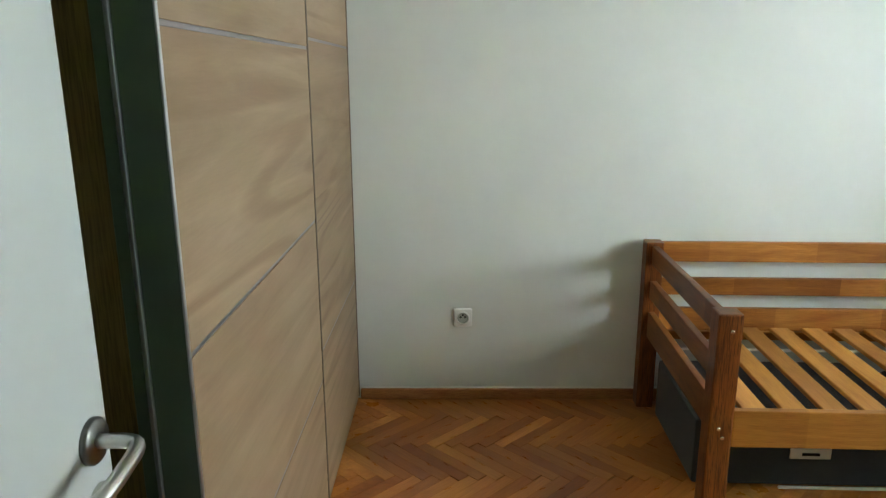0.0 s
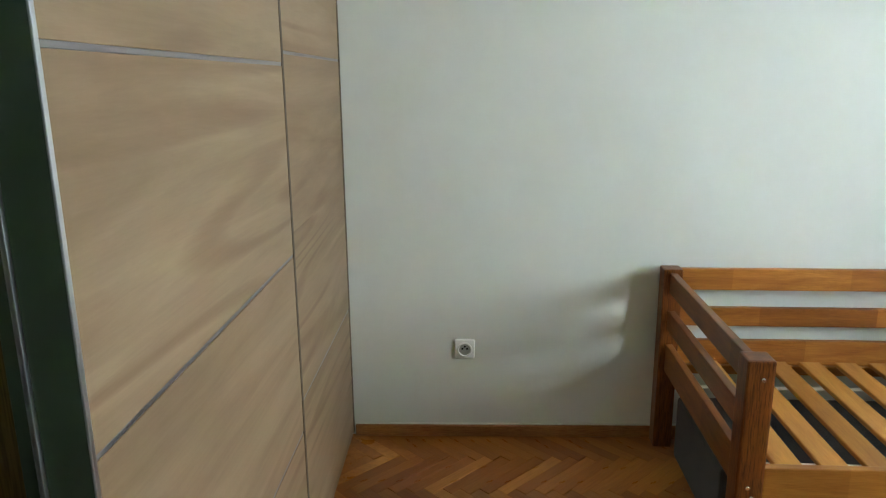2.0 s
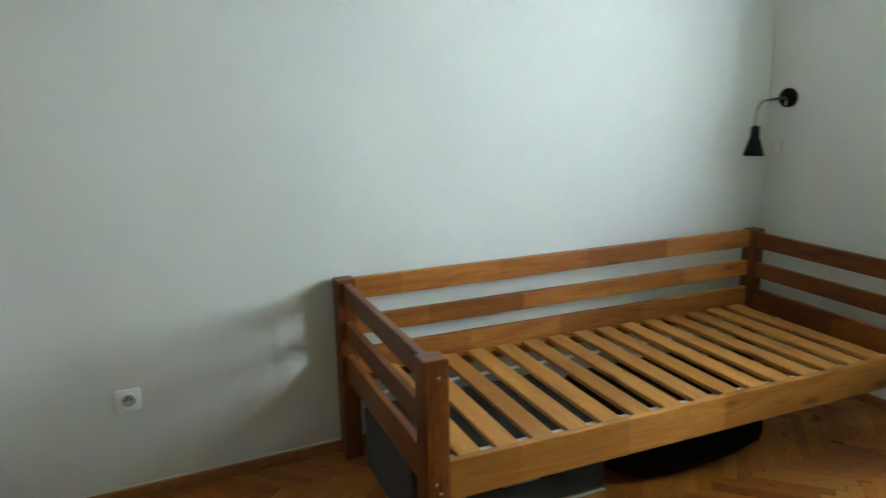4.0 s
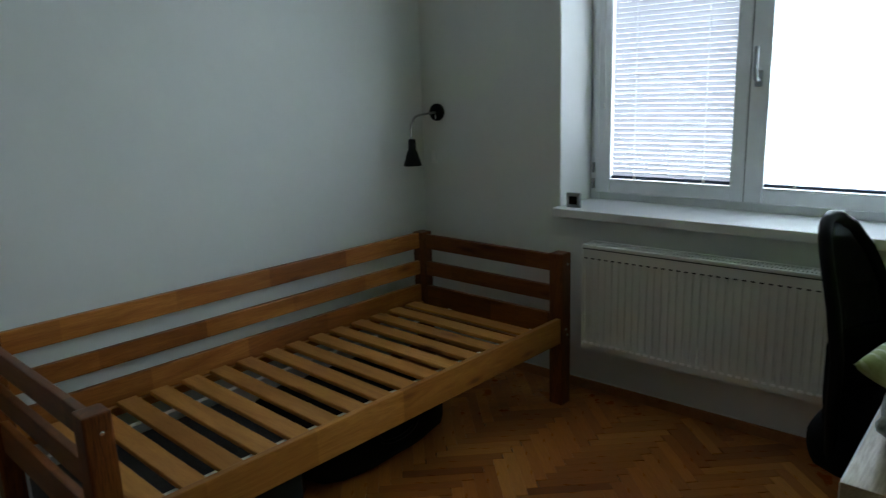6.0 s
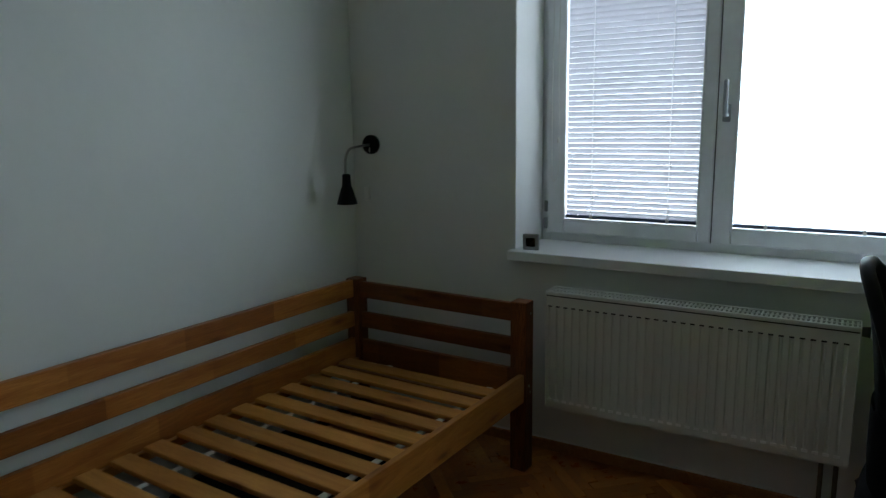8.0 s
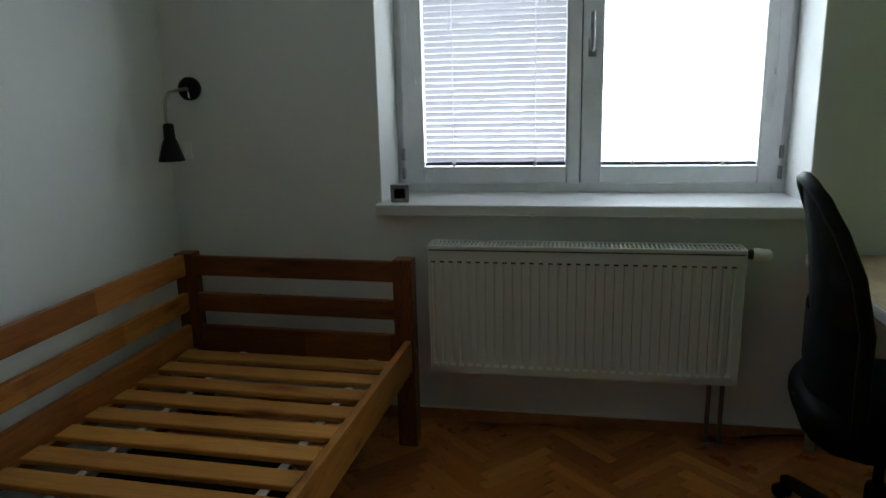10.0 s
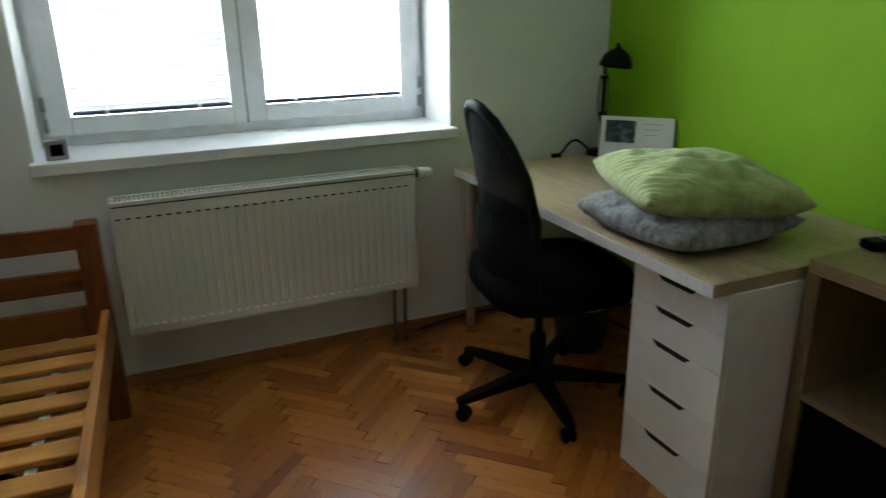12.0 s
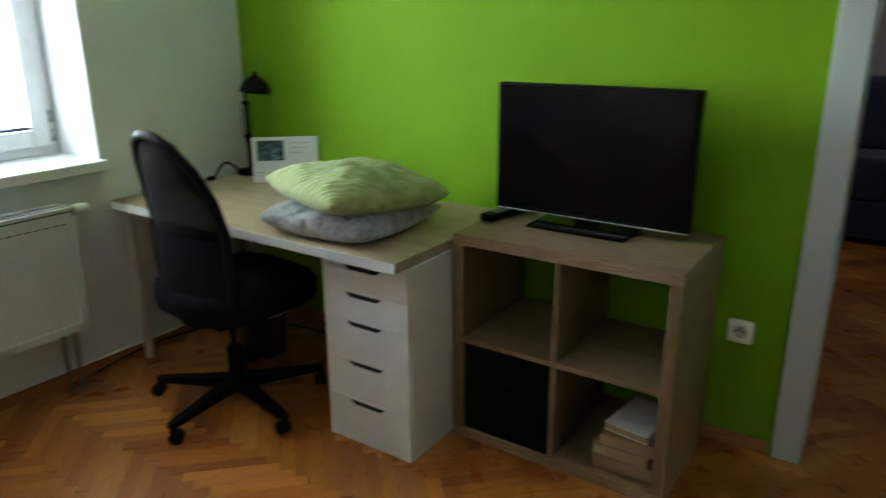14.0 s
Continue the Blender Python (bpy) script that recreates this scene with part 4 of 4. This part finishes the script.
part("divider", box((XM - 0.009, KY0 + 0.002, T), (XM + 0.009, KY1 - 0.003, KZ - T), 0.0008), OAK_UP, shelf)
for x0, x1 in ((KX0 + T, XM - 0.009), (XM + 0.009, KX1 - T)):
    part("shelf_board", box((x0, KY0 + 0.002, ZM - 0.009), (x1, KY1 - 0.003, ZM + 0.009), 0.0008), OAK_SHELF, shelf)

cube = thing("fabric_cube", "black fabric box filling a shelf compartment", "storage box")
part("body", box((XM + 0.014, KY0 + 0.02, T), (KX1 - T - 0.004, KY1 - 0.010, ZM - 0.016), 0.006, 2), BLACK_CLOTH, cube)
part("pull_loop", tube(bmesh.new(), smooth_curve([(1.355, KY1 - 0.010, 0.27), (1.375, KY1 + 0.004, 0.262), (1.395, KY1 - 0.010, 0.27)], 5), 0.003, 6), BLACK, cube, "", True)

z = T
for i, (w, d, h, turn, mat_) in enumerate(((0.20, 0.27, 0.047, 3, TAN_COVER), (0.19, 0.26, 0.038, -4, PAGE), (0.185, 0.25, 0.043, 5, TAN_COVER), (0.15, 0.22, 0.026, -8, CARDBOARD))):
    book = thing("book", "worn tan paperback lying in the cube shelf", "book", pose(0.985 - 0.006 * i, 0.285, z, 0, 0, turn), "stacked books")
    part("page_block", box((-w / 2 + 0.003, -d / 2 + 0.003, 0.002), (w / 2 - 0.003, d / 2 - 0.003, h - 0.002), 0.001), PAGE, book)
    bm = box((-w / 2, -d / 2, 0), (w / 2, d / 2, 0.002))
    cuboid(bm, (-w / 2, -d / 2, h - 0.002), (w / 2, d / 2, h))
    part("cover", bm, mat_, book)
    z += h

# ---- television, remote ----
tv = thing("television", "black flat-screen television on a glossy foot", "television", pose(1.251, 0.168, KZ, 0, 0, 0))
part("cabinet", box((-0.345, -0.035, 0.030), (0.345, 0.006, 0.474), 0.006, 2), BLACK, tv)
part("rear_cover", box((-0.24, -0.065, 0.08), (0.24, -0.034, 0.36), 0.012, 2), BLACK, tv)
part("screen", box((-0.335, 0.0055, 0.048), (0.335, 0.0085, 0.465), 0.0008), BLACK_GLOSS, tv, "dark glossy screen")
part("bottom_strip", box((-0.343, 0.004, 0.0285), (0.343, 0.0095, 0.0345), 0.001), CHROME, tv, "thin silver strip")
part("neck", box((-0.045, -0.03, 0.010), (0.045, -0.005, 0.06), 0.004), BLACK_GLOSS, tv)
part("foot", box((-0.175, -0.06, 0), (0.175, 0.10, 0.012), 0.005, 3), BLACK_GLOSS, tv, "glossy black foot")

remote = thing("remote_control", "black remote control on the shelf top", "remote", pose(1.556, 0.16, KZ, 0, 0, -12))
part("case", box((-0.026, -0.12, 0), (0.026, 0.12, 0.026), 0.008, 2), BLACK, remote)
button = to_mesh("button", box((-0.0045, -0.0035, 0), (0.0045, 0.0035, 0.0015), 0.0006), GREY_PLASTIC)
for r in range(9):
    for c in (-0.012, 0, 0.012):
        part_of("button", button, remote, pose(c, -0.09 + r * 0.02, 0.0257))

# ---- things on the desk ----
DZ = DESK[5]


def cushion(bm, half, up, down, n=26, seed=0.0, wrinkle=0.006, fuzz=0.0):
    """A stuffed square with drawn-out corners, resting on z = 0."""
    top, low = [], []
    for i in range(n + 1):
        rt, rl = [], []
        for j in range(n + 1):
            u, v = 2 * i / n - 1, 2 * j / n - 1
            fill = max(0.0, (1 - abs(u) ** 2.6) * (1 - abs(v) ** 2.6)) ** 0.45
            round_off = 1 - 0.07 * u * u * v * v
            x = half * u * round_off * (1 - 0.05 * (1 - v * v) * abs(u) ** 3)
            y = half * v * round_off * (1 - 0.05 * (1 - u * u) * abs(v) ** 3)
            w = noise.noise(Vector((u * 2.1 + seed, v * 2.1, 0.3))) * wrinkle * 2 + noise.noise(Vector((u * 6 + seed, v * 5, 1.3))) * wrinkle
            if fuzz:
                x += fuzz * noise.noise(Vector((u * 19, v * 19, 4.1)))
                y += fuzz * noise.noise(Vector((u * 19, v * 19, 9.7)))
                w += fuzz * 1.2 * noise.noise(Vector((u * 17, v * 17, 2.2)))
            edge = (i in (0, n)) or (j in (0, n))
            base = down + 0.010 * (abs(u) ** 6 * abs(v) ** 6)
            a = bm.verts.new((x, y, base + (0 if edge else up * fill + w * fill)))
            rt.append(a)
            rl.append(a if edge else bm.verts.new((x, y, max(0.0, base - down * 1.25 * fill))))
        top.append(rt)
        low.append(rl)
    for i in range(n):
        for j in range(n):
            bm.faces.new((top[i][j], top[i + 1][j], top[i + 1][j + 1], top[i][j + 1]))
            q = (low[i][j], low[i][j + 1], low[i + 1][j + 1], low[i + 1][j])
            if len(set(q)) == 4 and not bm.faces.get(q):
                bm.faces.new(q)
    return bm


grey = thing("cushion", "grey plush cushion lying on the desk", "cushion", pose(2.000, 0.508, DZ, 0, 0, 2), "cushions on the desk")
cover = part("cover", cushion(bmesh.new(), 0.250, 0.072, 0.050, 64, 2.0, 0.013, 0.009), CUSHION_GREY, grey, "", True)
lime = thing("cushion", "lime green leaf-striped cushion on the grey one", "cushion", pose(1.988, 0.498, DZ + 0.092, 3, -2, -18), "cushions on the desk")
cover = part("cover", cushion(bmesh.new(), 0.255, 0.088, 0.050, 60, 3.0, 0.012), CUSHION_GREEN, lime, "", True)

lamp = thing("desk_lamp", "black metal desk lamp on a round base", "lamp", pose(3.060, 0.048, DZ))
part("base", lathe(bmesh.new(), [(0, 0), (0.066, 0), (0.067, 0.012), (0.061, 0.022), (0.018, 0.030), (0, 0.030)], 32), BLACK_METAL, lamp, "", True)
stem = part("stem", lathe(bmesh.new(), [(0, 0.028), (0.011, 0.028), (0.011, 0.15), (0.016, 0.155), (0.016, 0.19), (0.010, 0.195), (0.010, 0.335), (0.018, 0.34), (0.018, 0.352), (0.008, 0.356), (0.008, 0.40), (0, 0.40)], 18), BLACK_METAL, lamp, "", True)
part("collar", lathe(bmesh.new(), [(0, 0), (0.017, 0), (0.017, 0.007), (0, 0.007)], 18, pose(0, 0, 0.3525)), CHROME, stem, "", True)
head = part("head", lathe(bmesh.new(), [(0, 0.082), (0.013, 0.081), (0.016, 0.074), (0.034, 0.067), (0.056, 0.047), (0.068, 0.017), (0.071, 0), (0.068, 0), (0.054, 0.042), (0, 0.064)], 30, pose(-0.078, 0.004, 0.395, 4, -5, 0)), BLACK_METAL, lamp, "black dome shade", True)
part("finial", lathe(bmesh.new(), [(0, 0), (0.009, 0), (0.010, 0.012), (0, 0.018)], 12, pose(-0.084, 0.000, 0.476)), BLACK_METAL, head, "", True)
part("bulb", lathe(bmesh.new(), [(0, -0.004), (0.018, 0.004), (0.023, 0.022), (0.013, 0.048), (0, 0.052)], 16, pose(-0.078, 0.004, 0.399)), SHADE_IN, lamp, "", True)
part("joint", tube(bmesh.new(), [(0, 0, 0.392), (-0.036, 0.004, 0.415), (-0.068, 0.004, 0.455)], 0.007, 8), BLACK_METAL, lamp, "", True)
for dx, dy in ((0.013, 0.013), (-0.013, -0.013)):
    part("spring_rod", tube(bmesh.new(), [(dx, dy, 0.175), (dx * 1.25, dy * 1.25, 0.26), (dx * 0.9, dy * 0.9, 0.346)], 0.0028, 7), BLACK_METAL, lamp, "", True)
part("cable", tube(bmesh.new(), smooth_curve([(0.045, 0.03, 0.014), (0.052, 0.065, 0.045), (0.048, 0.105, 0.066), (0.040, 0.15, 0.052), (0.034, 0.185, 0.020), (0.032, 0.205, 0.008)], 7), 0.0058, 7), BLACK, lamp, "black cable loop", True)
part("cable_switch", box((0.018, 0.195, 0.0), (0.043, 0.24, 0.018), 0.005, 2), BLACK, lamp)

cal = thing("desk_calendar", "white standing desk calendar with a landscape photo", "calendar", pose(2.772, 0.088, DZ, 0, 0, 221))
tilt = pose(0, 0, 0, -7, 0, 0)
page = part("page", box((-0.150, -0.002, 0.046), (0.150, 0.002, 0.206), 0.0008), CARDBOARD, cal)
page.matrix_basis = tilt
part("stand", box((-0.150, -0.0035, 0.0), (0.150, -0.0015, 0.046), 0.0006), CARDBOARD, cal, "white card stand").matrix_basis = tilt
part("back_flap", box((-0.150, 0.0, 0.0), (0.150, 0.002, 0.204), 0.0006), CARDBOARD, cal).matrix_basis = pose(0, 0.050, 0.002, 7, 0, 0)
part("photo", box((-0.128, -0.0032, 0.098), (-0.004, -0.0021, 0.190)), PHOTO, page, "dark landscape photo")
for k in range(3):
    part("text_bar", box((0.025, -0.0029, 0.176 - k * 0.022), (0.115 - 0.015 * k, -0.0021, 0.180 - k * 0.022)), LABEL_GREY, page, "pale unreadable line")
part("divider_line", box((-0.150, -0.0042, 0.0435), (0.150, -0.0036, 0.0465)), LABEL_GREY, cal).matrix_basis = tilt

# ---- desk chair ----
chair = thing("desk_chair", "black swivel chair with a curved mesh back", "chair", pose(2.434, 0.740, 0, 0, 0, -6))


def back_width(z):
    pts = [(0.445, 0.205), (0.475, 0.224), (0.60, 0.232), (0.75, 0.232), (0.88, 0.212), (0.98, 0.170), (1.05, 0.115), (1.085, 0.05), (1.092, 0.0)]
    for (a, p), (b, q) in zip(pts, pts[1:]):
        if a <= z <= b:
            k = (z - a) / (b - a)
            return p + (q - p) * k
    return 0.0


def back_y(x, z):
    pts = [(0.44, 0.242), (0.60, 0.255), (0.75, 0.256), (0.90, 0.272), (1.10, 0.305)]
    y = pts[-1][1]
    for (a, p), (b, q) in zip(pts, pts[1:]):
        if a <= z <= b:
            y = p + (q - p) * (z - a) / (b - a)
            break
    return y - 0.055 - 1.3 * x * x


right = [(back_width(z), z) for z in (0.447, 0.475, 0.51, 0.55, 0.60, 0.68, 0.75, 0.82, 0.88, 0.93, 0.98, 1.02, 1.05, 1.07, 1.085)]
outline = right + [(0.0, 1.092)] + [(-x, z) for x, z in right[::-1]] + [(-0.11, 0.446), (0.0, 0.446), (0.11, 0.446)]
part("back_frame", tube(bmesh.new(), [(x, back_y(x, z), z) for x, z in outline], 0.018, 10, True), BLACK, chair, "black plastic back frame", True)


def back_sheet(z0, z1, inset, thick, rows, cols=12):
    bm = bmesh.new()
    layers = []
    for off in (0.0, thick):
        grid = []
        for i in range(rows + 1):
            z = z0 + (z1 - z0) * i / rows
            w = max(0.004, back_width(min(z, 1.0915)) - inset)
            grid.append([bm.verts.new((w * (2 * j / cols - 1), back_y(w * (2 * j / cols - 1), z) + off, z)) for j in range(cols + 1)])
        layers.append(grid)
        for i in range(rows):
            for j in range(cols):
                bm.faces.new((grid[i][j], grid[i][j + 1], grid[i + 1][j + 1], grid[i + 1][j]))
    bmesh.ops.recalc_face_normals(bm, faces=bm.faces)
    return bm


part("back_mesh", back_sheet(0.74, 1.085, 0.004, 0.004, 18), CHAIR_MESH, chair, "see-through black mesh", True)
part("back_pad", back_sheet(0.448, 0.742, 0.004, 0.012, 12), BLACK_CLOTH, chair, "solid black lower back", True)
part("back_spine", tube(bmesh.new(), smooth_curve([(0, 0.05, 0.395), (0, 0.13, 0.38), (0, 0.18, 0.42), (0, 0.212, 0.50)], 6), 0.022, 8), BLACK, chair, "", True)
bm = bmesh.new()
soft_block(bm, (0.51, 0.52, 0.150), 4.0, 0.004, 12)
bmesh.ops.translate(bm, verts=bm.verts, vec=(0, -0.035, 0.40))
part("seat", bm, BLACK_CLOTH, chair, "black upholstered seat", True)
part("seat_plate", box((-0.12, -0.13, 0.375), (0.12, 0.13, 0.412), 0.01, 2), BLACK, chair)
part("tilt_lever", tube(bmesh.new(), [(-0.05, 0, 0.385), (-0.21, 0.02, 0.378), (-0.25, 0.02, 0.37)], 0.006, 6), BLACK, chair)
column = part("column", lathe(bmesh.new(), [(0, 0.06), (0.030, 0.06), (0.030, 0.24), (0.026, 0.245), (0.026, 0.25), (0, 0.25)], 18), BLACK, chair, "", True)
part("piston", lathe(bmesh.new(), [(0, 0.25), (0.014, 0.25), (0.014, 0.377), (0, 0.377)], 14), BLACK, column, "black gas piston", True)
part("hub", lathe(bmesh.new(), [(0, 0.062), (0.045, 0.062), (0.050, 0.09), (0.042, 0.118), (0, 0.118)], 20), BLACK, chair, "", True)
R = 0.335
for k in range(5):
    a = radians(102.4 + 72 * k)
    turn = Matrix.Rotation(a, 4, "Z")
    bm = bmesh.new()
    ring_pts = []
    for d, w, z0, z1 in ((0.035, 0.026, 0.068, 0.115), (0.17, 0.021, 0.066, 0.100), (0.31, 0.017, 0.062, 0.086), (0.346, 0.012, 0.062, 0.082)):
        ring_pts.append([bm.verts.new(turn @ Vector((d, s * w, z))) for s, z in ((-1, z0), (1, z0), (1, z1), (-1, z1))])
    for p, q in zip(ring_pts, ring_pts[1:]):
        for i in range(4):
            bm.faces.new((p[i], p[(i + 1) % 4], q[(i + 1) % 4], q[i]))
    bm.faces.new(ring_pts[0])
    bm.faces.new(ring_pts[-1][::-1])
    bmesh.ops.recalc_face_normals(bm, faces=bm.faces)
    part("base_arm", bm, BLACK, chair)
    caster = part("caster", box((-0.012, -0.008, 0.034), (0.012, 0.014, 0.063), 0.004), BLACK, chair, "black twin-wheel caster")
    caster.matrix_basis = turn @ Matrix.Translation((R, 0, 0)) @ Matrix.Rotation(radians(35 + 61 * k), 4, "Z")
    for s in (-0.013, 0.013):
        part("wheel", lathe(bmesh.new(), [(0, -0.009), (0.020, -0.009), (0.026, -0.005), (0.026, 0.005), (0.020, 0.009), (0, 0.009)], 18, Matrix.Translation((s, 0.012, 0.026)) @ pose(0, 0, 0, 0, 90, 0)), BLACK, caster, "", True)

# ---- under the desk ----
bin_ = thing("waste_basket", "dark plastic waste basket with a white liner under the desk", "waste basket", pose(2.71, 0.36, 0))
part("bucket", lathe(bmesh.new(), [(0, 0), (0.10, 0), (0.125, 0.27), (0.129, 0.275), (0.129, 0.28), (0.122, 0.28), (0.098, 0.004), (0, 0.004)], 28), BIN_GREY, bin_, "", True)
part("bag_rim", lathe(bmesh.new(), [(0.124, 0.20), (0.131, 0.22), (0.133, 0.283), (0.128, 0.288), (0.12, 0.27)], 28), WHITE_PLASTIC, bin_, "white bin liner", True)
cab = thing("power_cable", "dark cable running along the skirting under the desk", "cable")
part("lead", tube(bmesh.new(), smooth_curve([(3.135, 0.93, 0.006), (3.125, 0.80, 0.03), (3.128, 0.6, 0.035), (3.12, 0.4, 0.02), (3.05, 0.2, 0.006), (2.8, 0.1, 0.006), (2.4, 0.06, 0.006)], 8), 0.0045, 6), BLACK, cab, "", True)

# ---- next room: sofa ----
sofa = thing("sofa", "navy upholstered sofa in the next room", "sofa", pose(0.45, -3.0, 0))
part("base", box((-1.0, -0.62, 0.04), (1.0, 0.0, 0.30), 0.02, 3), NAVY, sofa)
for x0, x1 in ((-0.99, -0.005), (0.005, 0.99)):
    part("seat_cushion", box((x0, -0.56, 0.302), (x1, 0.015, 0.585), 0.05, 4), NAVY, sofa)
    part("back_cushion", box((x0, -0.70, 0.59), (x1, -0.40, 1.08), 0.06, 4), NAVY, sofa)
for x in (-0.92, 0.92):
    for y in (-0.56, -0.06):
        part("foot", box((x - 0.02, y - 0.02, 0), (x + 0.02, y + 0.02, 0.04), 0.003), BLACK, sofa)

# ---- parquet ----
floor = structure("floor", box((R2W - 0.2, R2S - 0.2, -0.12), (EAST + 0.3, NORTH + 0.24, -0.006)), SUBFLOOR, "oak herringbone parquet floor, worn and oiled", "floor")
PL, PW, Y0 = 0.323, 0.0470, 0.973
U, V = Vector((1, 1, 0)).normalized(), Vector((1, -1, 0)).normalized()


def block_verts(c, along, across, lift, gap=0.0007):
    h, w, g, b = PL / 2, PW / 2, 0.0001, 0.0005
    out = []
    for e, z in ((0.0, -0.012), (0.0, -b + lift), (b, lift)):
        for s, q in ((-1, -1), (1, -1), (1, 1), (-1, 1)):
            p = along * (s * (h - gap - e)) + across * (q * (w - g - e))
            out.append((c.x + p.x, c.y + p.y, z))
    return out


FACES = [(8, 9, 10, 11)] + [(a + i, a + (i + 1) % 4, a + 4 + (i + 1) % 4, a + 4 + i) for a in (0, 4) for i in range(4)]
blocks = []
for i in range(-110, 130):
    for j in range(-14, 14):
        for along, across, du, dv in ((U, V, PL / 2, PW / 2), (V, U, PL + PW / 2, PW - PL / 2)):
            u = i * PW + j * (PL + PW) + du
            v = i * PW + j * (PW - PL) + dv
            c = Vector((0.03, Y0, 0)) + U * u + V * v
            room = -0.95 < c.x < EAST + 0.18 and SOUTH - 0.10 < c.y < NORTH + 0.16
            other = -1.95 < c.x < 2.28 and -3.8 < c.y <= SOUTH - 0.10
            if room or other:
                blocks.append((c, along, across))


def nearness(item):
    c = item[0]
    if c.y < 0.3 or c.x < -0.40:
        return 99.0
    return min(math.hypot(c.x - 2.1, c.y - 1.55), 0.35 + math.hypot(c.x - 0.35, c.y - 2.75))


blocks.sort(key=nearness)
near_blocks, rest = blocks[:300], blocks[300:]
shared = []
GAPS = (0.0007, 0.0010, 0.0018, 0.0048)
for gap in GAPS:
    along, across = Vector((1, 0, 0)), Vector((0, 1, 0))
    me = bpy.data.meshes.new("parquet_block")
    me.from_pydata(block_verts(Vector((0, 0, 0)), along, across, 0.0, gap), [], FACES)
    me.materials.append(PARQUET)
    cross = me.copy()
    cross.materials[0] = PARQUET_CROSS_DIM
    shared.append((me, cross))
for c, along, across in near_blocks:
    a = 45 if along is U else -45
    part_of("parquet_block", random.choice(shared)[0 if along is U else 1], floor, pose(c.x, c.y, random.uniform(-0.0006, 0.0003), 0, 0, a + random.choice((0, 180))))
verts, faces = [], []
for c, along, across in rest:
    n = len(verts)
    verts += block_verts(c, along, across, random.uniform(-0.0006, 0.0003), random.choice(GAPS))
    faces += [tuple(n + q for q in f) for f in FACES]
me = bpy.data.meshes.new("parquet_blocks")
me.from_pydata(verts, [], faces)
me.materials.append(PARQUET_REST)
ob = new("parquet_blocks", me)
ob.parent = floor
tagged(ob, "joined herringbone oak blocks", kind="stuff")
